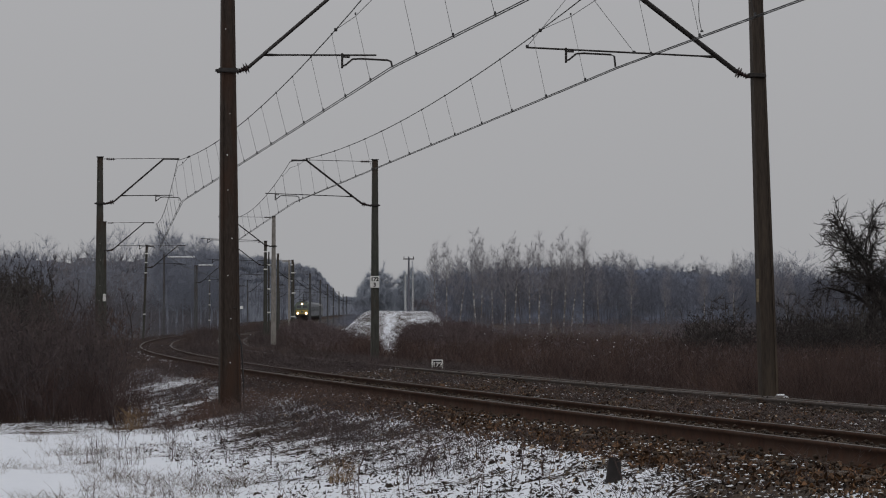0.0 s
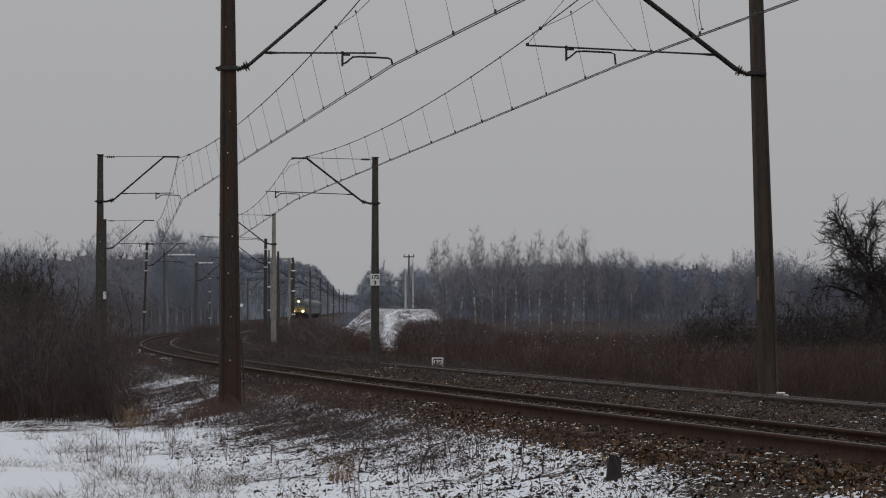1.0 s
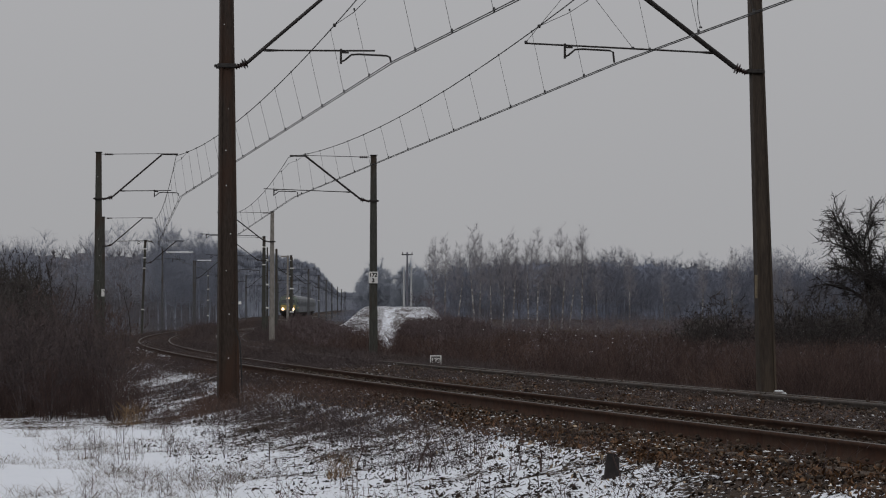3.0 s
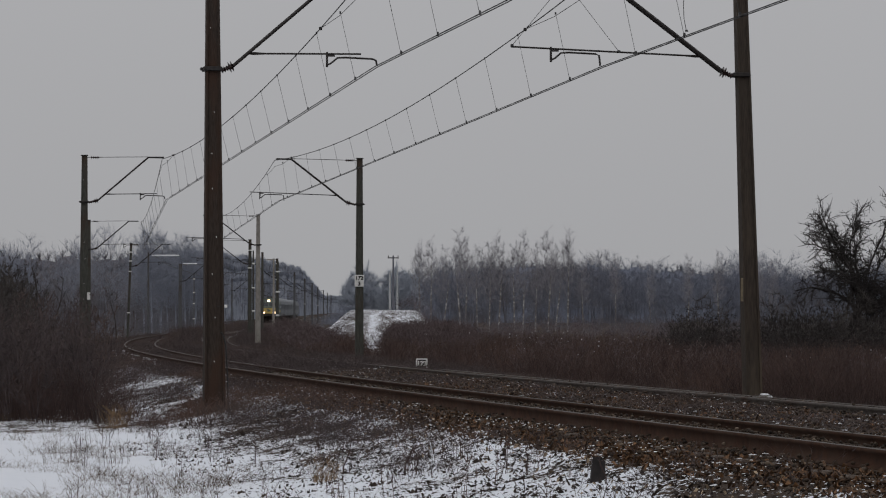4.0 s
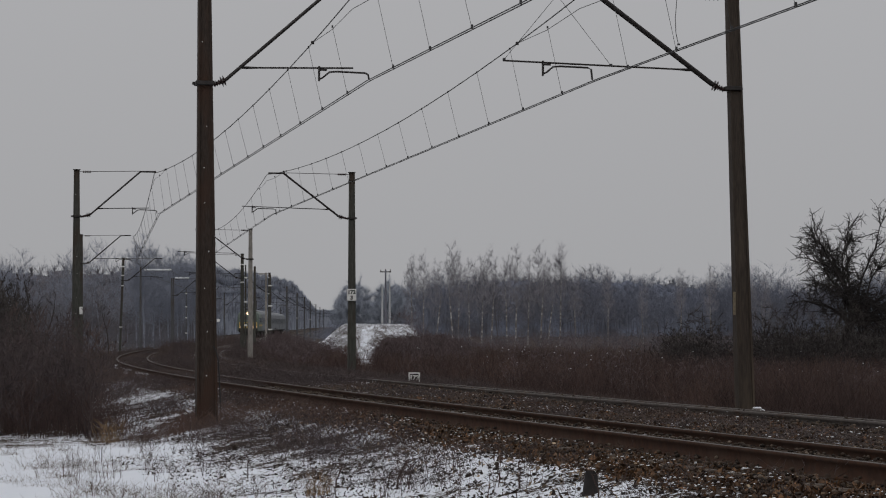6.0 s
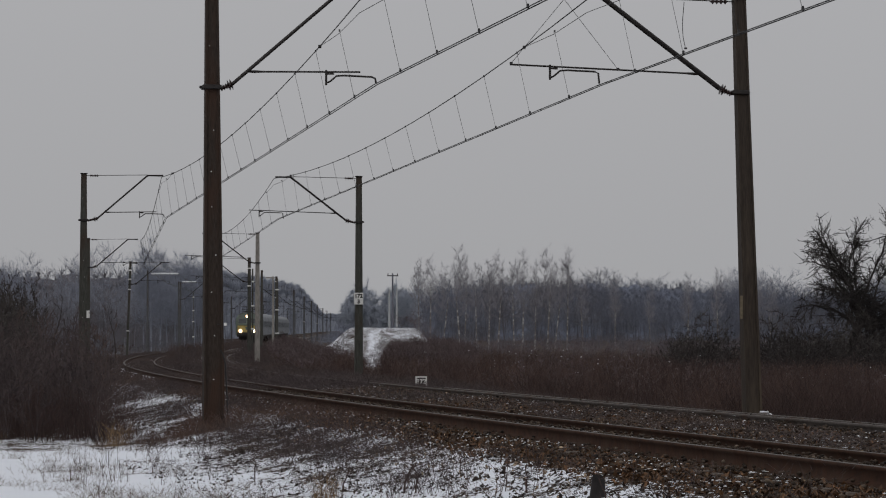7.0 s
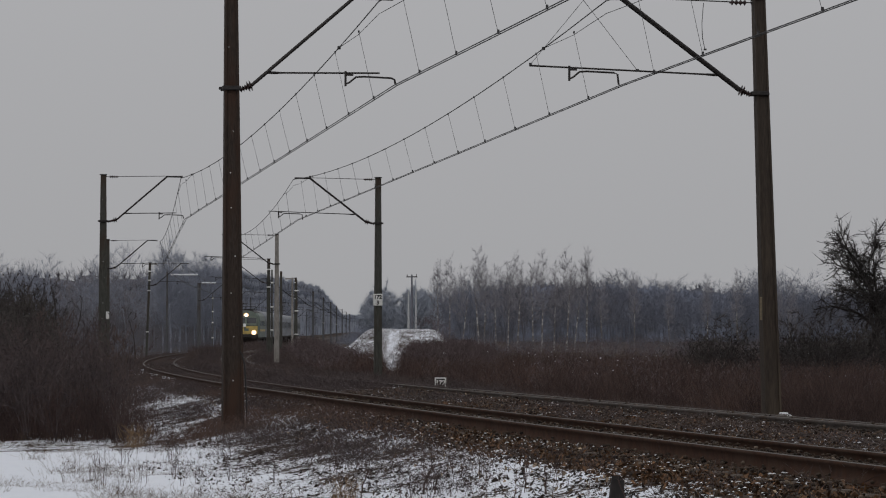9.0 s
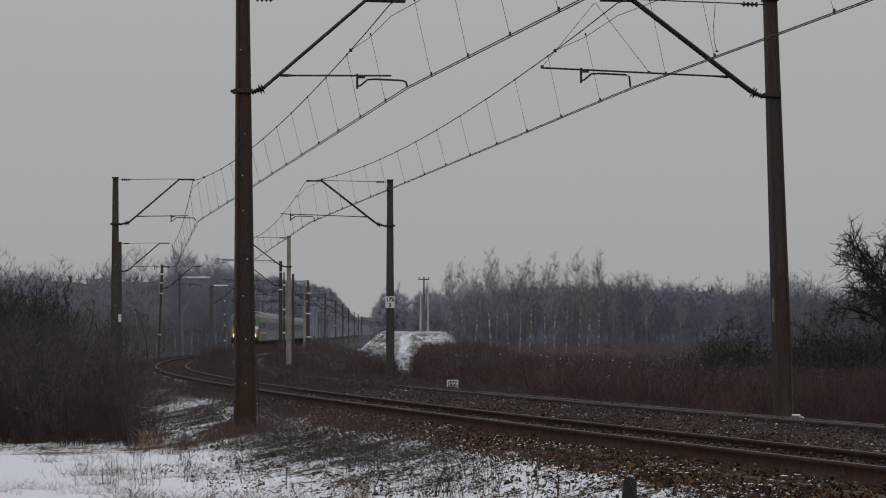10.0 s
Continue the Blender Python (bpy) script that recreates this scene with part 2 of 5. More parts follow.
def box(bm, c, size, bevel=0.0, m=None):
    r = bmesh.ops.create_cube(bm, size=1.0)
    bmesh.ops.scale(bm, vec=size, verts=r["verts"])
    if bevel:
        edges = list({e for v in r["verts"] for e in v.link_edges})
        out = bmesh.ops.bevel(bm, geom=edges, offset=bevel, segments=1, affect="EDGES")
        vs = list({v for f in out["faces"] for v in f.verts} | {v for v in r["verts"] if v.is_valid})
    else:
        vs = r["verts"]
    if m is not None:
        bmesh.ops.transform(bm, matrix=m, verts=vs)
    bmesh.ops.translate(bm, vec=c, verts=vs)
    return vs


def tube(bm, pts, radii, sides=8, caps=True):
    """A tube along points with a radius at each."""
    pts = [Vector(p) for p in pts]
    if not isinstance(radii, (list, tuple)):
        radii = [radii] * len(pts)
    rings = []
    for i, p in enumerate(pts):
        d = (pts[min(i + 1, len(pts) - 1)] - pts[max(i - 1, 0)]).normalized()
        a = d.cross(Vector((0, 0, 1)) if abs(d.z) < 0.9 else Vector((1, 0, 0))).normalized()
        b = d.cross(a)
        rings.append([bm.verts.new(p + radii[i] * (math.cos(t) * a + math.sin(t) * b)) for t in [2 * math.pi * k / sides for k in range(sides)]])
    for r0, r1 in zip(rings, rings[1:]):
        for k in range(sides):
            bm.faces.new((r0[k], r0[(k + 1) % sides], r1[(k + 1) % sides], r1[k]))
    if caps:
        bm.faces.new(rings[0][::-1])
        bm.faces.new(rings[-1])
    return bm


def segs_mesh(segs, sides=3):
    """Tapered sticks: rows of x0 y0 z0 x1 y1 z1 r0 r1 as vertices and triangles."""
    s = np.asarray(segs, float)
    p0, p1, r0, r1 = s[:, 0:3], s[:, 3:6], s[:, 6:7], s[:, 7:8]
    d = p1 - p0
    d /= np.linalg.norm(d, axis=1, keepdims=True) + 1e-9
    ref = np.where(np.abs(d[:, 2:3]) < 0.9, np.array([[0, 0, 1.0]]), np.array([[1.0, 0, 0]]))
    a = np.cross(d, ref)
    a /= np.linalg.norm(a, axis=1, keepdims=True) + 1e-9
    b = np.cross(d, a)
    vs = []
    for p, r in ((p0, r0), (p1, r1)):
        for k in range(sides):
            t = 2 * math.pi * k / sides
            vs.append(p + r * (math.cos(t) * a + math.sin(t) * b))
    v = np.stack(vs, 1)
    n = len(s)
    base = (np.arange(n) * 2 * sides)[:, None]
    fs = []
    for k in range(sides):
        j = (k + 1) % sides
        fs += [base + np.array([[k, j, sides + j]]), base + np.array([[k, sides + j, sides + k]])]
    return v.reshape(-1, 3), np.stack(fs, 1).reshape(-1, 3)


def strips(segs):
    """Far twigs: each stick one slim tapered blade, turned at random about its length."""
    s = np.asarray(segs, float)
    r = np.random.RandomState(len(s))
    p0, p1, r0 = s[:, 0:3], s[:, 3:6], s[:, 6:7]
    d = p1 - p0
    d /= np.linalg.norm(d, axis=1, keepdims=True) + 1e-9
    a = np.cross(d, r.normal(0, 1, d.shape))
    a /= np.linalg.norm(a, axis=1, keepdims=True) + 1e-9
    v = np.stack([p0 + a * r0, p0 - a * r0, p1 + d * r0], 1).reshape(-1, 3)
    return v, np.arange(len(s) * 3).reshape(-1, 3)


def spikes(segs):
    """Twigs near enough to see: each a slim three-sided spike."""
    s = np.asarray(segs, float)
    p0, p1, r0 = s[:, 0:3], s[:, 3:6], s[:, 6:7]
    d = p1 - p0
    d /= np.linalg.norm(d, axis=1, keepdims=True) + 1e-9
    a = np.cross(d, np.where(np.abs(d[:, 2:3]) < 0.9, np.array([[0, 0, 1.0]]), np.array([[1.0, 0, 0]])))
    a /= np.linalg.norm(a, axis=1, keepdims=True) + 1e-9
    b = np.cross(d, a)
    v = np.stack([p0 + a * r0, p0 - 0.5 * a * r0 + 0.87 * b * r0, p0 - 0.5 * a * r0 - 0.87 * b * r0, p1 + d * r0], 1).reshape(-1, 3)
    o = (np.arange(len(s)) * 4)[:, None, None]
    return v, (o + np.array([[[0, 1, 3], [1, 2, 3], [2, 0, 3]]])).reshape(-1, 3)


def scatter(v, f, poses):
    """Copies of one small mesh: rows of x, y, z, turn, width, height."""
    poses = np.asarray(poses, float)
    c, s = np.cos(poses[:, 3])[:, None], np.sin(poses[:, 3])[:, None]
    x = (v[None, :, 0] * c - v[None, :, 1] * s) * poses[:, 4:5] + poses[:, 0:1]
    y = (v[None, :, 0] * s + v[None, :, 1] * c) * poses[:, 4:5] + poses[:, 1:2]
    z = v[None, :, 2] * poses[:, 5:6] + poses[:, 2:3]
    n = len(poses)
    vv = np.stack([x, y, z], 2).reshape(-1, 3)
    ff = (f[None] + (np.arange(n) * len(v))[:, None, None]).reshape(-1, f.shape[1])
    return vv, ff


def joined(parts_):
    vs, fs, o = [], [], 0
    for v, f in parts_:
        vs.append(v)
        fs.append(f + o)
        o += len(v)
    return np.concatenate(vs), np.concatenate(fs)


# ---------------------------------------------------------------- ground
def lateral(x, y):
    s = slope(y)
    return (x - track_x(y)) / np.sqrt(1 + s * s)


def bumps(x, y, k, seed):
    r = np.random.RandomState(seed)
    z = np.zeros_like(x)
    for _ in range(7):
        a, ph, f = r.uniform(0, 6.28), r.uniform(0, 6.28, 2), k * r.uniform(0.6, 1.7)
        z += np.sin((x * math.cos(a) + y * math.sin(a)) * f + ph[0] + 1.3 * np.sin((x * math.sin(a) - y * math.cos(a)) * f * 0.6 + ph[1]))
    return z / 7


def mound(x, y):
    rise = np.clip((x + 0.0378 * y + 0.3) / np.maximum(0.0125 * y, 0.1), 0, 1) * np.clip((1.5 - x) / 3.0, 0, 1)
    front = np.clip((y - 203) / 15, 0, 1)
    return rise * rise * (3 - 2 * rise) * front * front * (3 - 2 * front) * np.clip((400 - y) / 60, 0, 1)


def ground_z(x, y):
    x, y = np.asarray(x, float), np.asarray(y, float)
    u = lateral(x, y)
    z = np.interp(u, [-60, -12, -7, -4.5, -3.7, -2.7, -2.1, -1.75, -0.95, -0.85, -0.6, 0.6, 0.9, 1.2, 2.0, 2.8, 3.25, 3.45, 4.8, 5.0, 5.85, 6.6, 8.0, 14, 60],
                  [-0.85, -0.71, -0.68, -0.65, -0.57, -0.38, -0.22, -0.17, -0.12, -0.11, -0.095, -0.10, -0.10, -0.10, -0.065, -0.04, -0.025, -0.04, -0.09, -0.11, -0.17, -0.32, -0.62, -0.75, -0.9])
    side = np.clip((np.abs(u - 2.05) - 4.0) / 3.0, 0, 1)
    z = z + grade(y) + side * (0.07 * bumps(x, y, 0.9, 3) + 0.035 * bumps(x, y, 3.5, 4)) + (0.012 + 0.012 * np.clip((-0.9 - u) / 0.4, 0, 1)) * bumps(x, y, 9, 5)
    return z + 2.6 * mound(x, y)


def ground():
    def steps(parts_):
        return np.unique(np.round(np.concatenate([np.arange(a, b, s) for a, b, s in parts_]), 3))
    xs = steps([(-3000, -300, 300), (-300, -60, 20), (-60, -16, 2.0), (-16, 14, 0.2), (14, 60, 2.0), (60, 300, 20), (300, 3001, 300)])
    ys = steps([(-600, -60, 60), (-60, 16, 4), (16, 64, 0.2), (64, 130, 0.6), (130, 180, 2), (180, 440, 1), (440, 450, 4), (450, 1000, 25), (1000, 4601, 300)])
    X, Y = np.meshgrid(xs, ys)
    u = lateral(X, Y)
    Z = ground_z(X, Y)
    nx, ny = len(xs), len(ys)
    i = (np.arange(ny - 1)[:, None] * nx + np.arange(nx - 1)[None]).reshape(-1, 1)
    f = i + np.array([[0, 1, nx + 1, nx]])
    me = mesh_from("ground", np.stack([X, Y, Z], 2).reshape(-1, 3), f, M_GROUND, smooth=True)
    mid = np.clip((92 - Y) / 12, 0, 1)
    off = np.clip((np.interp(Y, [20, 22.5, 25.5, 29], [-2.6, -2.4, -1.75, -1.4]) - u + 0.35 * bumps(X, Y, 0.8, 9)) / 0.5, 0, 1)
    field = np.clip((-3.9 - u + 1.0 * bumps(X, Y, 0.5, 7)) / 1.6, 0, 1) * np.clip((45.5 + 2 * bumps(X, Y, 0.35, 8) - Y) / 3, 0, 1)
    worn = np.exp(-((u + 2.7 + 0.5 * bumps(X, Y, 0.5, 19)) / 1.25) ** 2) * np.clip((Y - 31) / 6, 0, 1) * np.clip((60 - Y) / 6, 0.3, 1) * (0.8 + 0.4 * bumps(X, Y, 0.6, 20))
    s = 0.30 + 0.08 * bumps(X, Y, 0.7, 11)
    s = s + off * mid * (0.275 - 0.02 * np.clip((Y - 37) / 5, 0, 1) + 0.09 * bumps(X, Y, 0.55, 12) + 0.24 * bumps(X, Y, 2.6, 13) * (1 - field) + 0.05 * bumps(X, Y, 2.2, 13) * field + field * 0.24 - 0.10 * worn)
    s = np.where(u > -1.3, np.where(u < 7, 0.33 + 0.05 * bumps(X, Y, 1.2, 16), 0.24), s)
    m = mound(X, Y)
    s = np.where(m > 0.02, np.clip(0.45 + 0.06 * m + 0.10 * np.clip((Y - 330) / 50, 0, 1) + 0.16 * bumps(X, Y * 0.5, 5.0, 18) + 0.35 * np.exp(-((X + 0.0335 * Y) / 0.5) ** 2), 0, 0.75), s)
    foot = np.clip((Y - 168) / 20, 0, 1) * np.clip((222 - Y) / 8, 0, 1) * np.clip(1.15 - np.abs(X / np.maximum(Y, 1) + 0.0192) / 0.0046, 0, 1)
    s = np.where(foot > 0, np.maximum(s, 0.30 + foot * (0.34 + 0.22 * bumps(X, Y * 0.3, 5.0, 23))), s)
    s = s + 0.22 * np.exp(-((X - 1.8) / 0.6) ** 2 - ((Y - 23.2) / 1.9) ** 2)
    bare = np.exp(-((X - 3.05) / 0.55) ** 2 - ((Y - 19.9) / 1.1) ** 2)
    s = np.maximum(s, bare * (0.78 + 0.15 * bumps(X, Y, 3.0, 24)))
    at = me.attributes.new("snow", "FLOAT", "POINT")
    at.data.foreach_set("value", s.ravel().astype(np.float32))
    return tagged(new("ground", me), "winter ground with patchy snow, dead leaves and brown soil", "ground", kind="structure")


ground()


# ---------------------------------------------------------------- the two tracks
RAIL_PROFILE = [(-0.036, 0), (0.036, 0), (0.036, -0.03), (0.012, -0.045), (0.010, -0.135), (0.07, -0.155), (0.07, -0.172),
                (-0.07, -0.172), (-0.07, -0.155), (-0.010, -0.135), (-0.012, -0.045), (-0.036, -0.03)]


def rail(parent, u, lift, steel):
    ys = np.concatenate([np.arange(-60, 120, 1.0), np.arange(120, 260, 2.5), np.arange(260, 1400, 20)])
    v, k = [], len(RAIL_PROFILE)
    for y in ys:
        cant = float(np.clip((Y_END - y) / 60, 0, 1)) * lift
        p, q = place(y, u, cant), place(y, u + 1.0, cant)
        n = (q - p)
        v += [tuple(p + a * n + Vector((0, 0, b))) for a, b in RAIL_PROFILE]
    n = len(ys) - 1
    f = [(i * k + j, i * k + (j + 1) % k, (i + 1) * k + (j + 1) % k, (i + 1) * k + j) for i in range(n) for j in range(k)]
    fm = [1 if j == 0 else 0 for i in range(n) for j in range(k)]
    piece("rail", mesh_from("rail", v, f, [steel, M_RAILTOP], fm), parent, "rusty steel rail with a worn bright head")


def sleeper_mesh():
    bm = bmesh.new()
    box(bm, (0, 0, 0), (2.6, 0.25, 0.15), 0.015)
    for sx in (-0.7535, 0.7535):
        box(bm, (sx, 0, 0.083), (0.34, 0.15, 0.016))
        for e in (-0.115, 0.115):
            box(bm, (sx + e, 0.03, 0.105), (0.035, 0.035, 0.05))
    me = bpy.data.meshes.new("sleeper")
    bm.to_mesh(me)
    bm.free()
    me.materials.append(M_SLEEPER)
    return me


def ballast(parent, u0, y0, y1, count, seed):
    """Loose stones over the bed, denser on the shoulders."""
    r = np.random.RandomState(seed)
    bm = bmesh.new()
    bmesh.ops.create_icosphere(bm, subdivisions=1, radius=1.0)
    v = np.array([vv.co[:] for vv in bm.verts])
    f = np.array([[q.index for q in ff.verts] for ff in bm.faces])
    bm.free()
    out = []
    for k in range(4):
        vk = v * r.uniform(0.65, 1.15, v.shape) * np.array([1, 0.8, 0.62])
        n = count // 4
        y = y0 + (y1 - y0) * r.uniform(0, 1, n) ** 1.5
        u = r.uniform(-2.0, 2.1, n)
        s = slope(y)
        c = 1 / np.sqrt(1 + s * s)
        x, yy = track_x(y) + (u0 + u) * c, y - (u0 + u) * s * c
        size = r.uniform(0.014, 0.036, n)
        edge = np.where(np.abs(u) > 1.5, 0.0, 0.03)
        z = ground_z(x, yy) + size * 0.25 + edge * r.uniform(0, 1, n)
        out.append(scatter(vk, f, np.stack([x, yy, z, r.uniform(0, 6.28, n), size, size], 1)))
    me = mesh_from("ballast", *joined(out), M_STONE)
    tagged(piece("ballast", me, parent, "loose brown crushed stone"), kind="stuff")


def track(u0, label, seed):
    root = tagged(new("railway_track"), label, "railway track", "tracks of the line", kind="structure")
    steel = M_RAIL if u0 == 0 else M_RAIL2
    rail(root, u0 - 0.7535, 0.055, steel)
    rail(root, u0 + 0.7535, 0.0 if u0 == 0 else -0.045, steel)
    ballast(root, u0, 17, 75, 9000, seed)
    return root


TRACKS = [track(0.0, "curved rusty railway track on weedy brown ballast", 21), track(GAP, "second curved railway track beside the first", 22)]


# ---------------------------------------------------------------- overhead line masts
CONTACT, CARRIER = 5.48, 6.93


def sink(y):
    """How much lower the masts and wires hang over the rails farther on."""
    return float(np.interp(y, [100, 151, 157, 188, 201, 241, 311, 440, 800], [0, 0.02, 0.15, 0.40, 0.36, 0.68, 0.90, 0.82, 0.75]))



def mast(y, u, side, steel, height=7.02, width=(0.30, 0.20), base_z=-0.45, lean=0.0, label="", detail=True, tip=2.80, push=False, bands=()):
    """A mast at u beside the tracks; side +1 carries its arm to the right. Local x points at the track."""
    p = place(y, u, -sink(y))
    turn = -bearing(y) * -1 + (0 if side > 0 else 180)
    root = tagged(new("catenary_mast"), label, "mast", "masts of the overhead line")
    root.matrix_world = Matrix.Translation(p) @ pose(0, 0, 0, 0, 0, turn)
    w0, w1 = width
    # tapered post of I-section, its foot at the root and its head drawn aside where it leans
    bm = bmesh.new()
    rings = []
    for k in range(7):
        z = base_z + (height - base_z) * k / 6
        w = w0 + (w1 - w0) * k / 6
        h, t, e = w * 0.42, 0.035, w * 0.30
        ring = [(-w / 2, -h), (-w / 2 + t, -h), (-w / 2 + t, -e), (w / 2 - t, -e), (w / 2 - t, -h), (w / 2, -h),
                (w / 2, h), (w / 2 - t, h), (w / 2 - t, e), (-w / 2 + t, e), (-w / 2 + t, h), (-w / 2, h)]
        rings.append([bm.verts.new((a + (z - height) * lean, b, z)) for a, b in ring])
    for r0, r1 in zip(rings, rings[1:]):
        for k in range(12):
            bm.faces.new((r0[k], r0[(k + 1) % 12], r1[(k + 1) % 12], r1[k]))
    bm.faces.new(rings[0][::-1])
    bm.faces.new(rings[-1])
    bmesh.ops.recalc_face_normals(bm, faces=bm.faces)
    part("post", bm, steel, root)
    bm = bmesh.new()
    box(bm, (0, 0, height + 0.012), (w1 + 0.06, w1 + 0.05, 0.024), 0.006)
    part("cap_plate", bm, M_DARK, root)
    if detail:
        r = random.Random(int(y * 7 + u))
        for k in range(9):
            z = 0.4 + k * 0.72 + r.uniform(-0.1, 0.1)
            bm = bmesh.new()
            bmesh.ops.create_uvsphere(bm, u_segments=6, v_segments=4, radius=r.uniform(0.006, 0.012), matrix=Matrix.Translation((r.uniform(-0.05, 0.05) + (z - height) * lean, -(w0 + (w1 - w0) * z / height) * 0.30 - 0.004, z)))
            part("rivet", bm, M_WHITE, root, "pale frosted rivet head")
    for z in bands:
        w = w0 + (w1 - w0) * z / height + 0.05
        bm = bmesh.new()
        box(bm, ((z - height) * lean, 0, z), (w, w, 0.08), 0.015)
        part("white_band", bm, M_WHITE, root, "snowy white band")
    zc = 5.38                                     # hinge of the arm
    wz = w0 + (w1 - w0) * zc / height
    # clamp band and hinge insulator
    bm = bmesh.new()
    box(bm, (0, 0, zc), (wz + 0.07, wz + 0.06, 0.07), 0.008)
    box(bm, (-wz / 2 - 0.05, 0, zc), (0.06, 0.05, 0.05), 0.01)
    part("clamp", bm, M_DARK, root)
    bm = bmesh.new()
    back = 0.13 if y < 60 else 0.0                # the two nearest masts have shorter insulators
    a, b = Vector((wz / 2 + 0.03, 0, zc - 0.02)), Vector((wz / 2 + 0.36 - back, 0, zc + 0.06))
    pts, rad = [], []
    for i in range(15):
        pts.append(a.lerp(b, i / 14))
        rad.append([0.03, 0.055, 0.03][i % 3] if i < 9 else [0.045, 0.10, 0.045][i % 3])
    tube(bm, pts, rad, 8)
    part("insulator", bm, M_INSUL, root, "ribbed dark ceramic insulator")
    # boom: rises to its head, then runs level
    zt = CARRIER + 0.05
    bm = bmesh.new()
    elbow = Vector((tip - 0.55 - back * (0.15 if side < 0 else 1.0), 0, zt))
    for sy in (-0.045, 0.045):
        tube(bm, [b + Vector((0, sy, 0)), elbow + Vector((0, sy, 0)), Vector((tip, sy, zt))], 0.034, 6)
    for i in range(1, 9):
        box(bm, b.lerp(elbow, i / 9), (0.06, 0.09, 0.03))
    part("boom", bm, M_DARK, root, "dark steel cantilever boom")
    # tie rod with its insulator
    bm = bmesh.new()
    tube(bm, [(w1 / 2, 0, height - 0.06), (elbow.x + 0.05, 0, zt + 0.02)], 0.011, 5)
    part("tie_rod", bm, M_DARK, root)
    bm = bmesh.new()
    pts = [(w1 / 2 + 0.12 + i * 0.025, 0, height - 0.062) for i in range(13)]
    tube(bm, pts, [[0.02, 0.055, 0.02][i % 3] for i in range(13)], 8)
    part("tie_insulator", bm, M_INSUL, root)
    # registration tube, drop bracket and steady arm
    zr, reg, up = 5.66, ((4.07 if y < 60 else 3.96) if push else 2.56), (0.10 if push else 0.03)
    zr += 0.03 if push else 0.0
    bm = bmesh.new()
    x0 = b.x + (elbow.x - b.x) * (zr - b.z) / (elbow.z - b.z)
    tube(bm, [(x0, 0, zr), (x0 + 0.12, 0, zr + up * 0.03), (x0 + 0.3, 0, zr + up * 0.1), (reg, 0, zr + up)], [0.02, 0.027, 0.017, 0.017], 6)
    part("registration_tube", bm, M_DARK, root)
    bx = (3.37 if detail and y < 60 else 3.6) if push else reg - 0.59
    zb = zr + up * 0.8
    bm = bmesh.new()
    box(bm, (bx, 0, zb - 0.1), (0.035, 0.04, 0.26), 0.005)
    k = -1 if push else 1                         # the steady arm leads back to the mast, or on from it
    box(bm, (bx + 0.07 * k, 0, zb - 0.035), (0.13, 0.03, 0.03))
    part("drop_bracket", bm, M_DARK, root)
    bm = bmesh.new()
    tube(bm, [(bx + 0.01 * k, 0, zb - 0.19), (bx + 0.06 * k, 0, zb - 0.17), (bx + 0.18 * k, 0, zb - 0.07), (bx + 0.31 * k, 0, zb - 0.06), (bx + 0.79 * k, 0, zb - 0.075),
              (bx + 0.85 * k, 0, zb - 0.10), (bx + 0.87 * k, 0, CONTACT + 0.01)], 0.018, 6)
    part("steady_arm", bm, M_DARK, root)
    if push and y < 60:
        for foot in (Vector((reg - 0.02, 0, zr + up + 0.02)), Vector((2.17, 0, zr + up * 0.35 + 0.02))):
            bm = bmesh.new()
            head = Vector((3.12, 0, zt - 0.05))
            tube(bm, [head, head.lerp(foot, 0.5), foot], 0.0045, 4)
            box(bm, foot, (0.05, 0.04, 0.05), 0.008)
            part("hanger_wire", bm, M_WIRE, root)
    return root


LEFT = [(-3.2, -2.95), (47.4, -2.95), (98.4, -2.79), (157.0, -3.09), (201.0, -2.62), (265.0, -2.9), (311.0, -2.9), (375.0, -2.9), (440.0, -2.9), (508.0, -2.9), (600.0, -2.9), (690.0, -2.9), (790.0, -2.9)]
RIGHT = [(-2.6, 6.95), (46.6, 6.13), (98.6, 7.05), (151.0, 6.33), (188.0, 6.2), (241.0, 6.95), (311.0, 6.95), (375.0, 6.95), (440.0, 6.95), (508.0, 6.95), (600.0, 6.95), (690.0, 6.95), (790.0, 6.95)]
# Masts farther on take the steel with haze in its colour.
for i, (y, u) in enumerate(LEFT):
    if i:
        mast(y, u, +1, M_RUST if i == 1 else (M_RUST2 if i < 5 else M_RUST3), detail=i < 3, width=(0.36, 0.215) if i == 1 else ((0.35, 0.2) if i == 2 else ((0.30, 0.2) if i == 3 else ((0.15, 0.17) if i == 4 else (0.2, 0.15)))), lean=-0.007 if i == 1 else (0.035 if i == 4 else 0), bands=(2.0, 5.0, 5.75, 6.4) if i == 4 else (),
             label="tall brown rusty steel overhead line mast beside the track" if i == 1 else "weathered steel overhead line mast with a raked arm")
for i, (y, u) in enumerate(RIGHT):
    if i:
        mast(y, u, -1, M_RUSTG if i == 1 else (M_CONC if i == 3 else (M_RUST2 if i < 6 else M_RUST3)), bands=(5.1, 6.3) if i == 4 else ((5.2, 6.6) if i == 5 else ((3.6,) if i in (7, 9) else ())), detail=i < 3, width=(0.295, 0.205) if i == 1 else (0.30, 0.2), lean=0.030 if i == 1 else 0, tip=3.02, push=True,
             label="pale concrete overhead line mast by the curve" if i == 3 else ("leaning brown steel overhead line mast beyond the tracks" if i == 1 else "weathered steel overhead line mast with a raked arm"))


# ---------------------------------------------------------------- overhead wires
def wire(parent, name, pts, r):
    bm = bmesh.new()
    tube(bm, pts, r, 5, False)
    return part(name, bm, M_WIRE, parent)


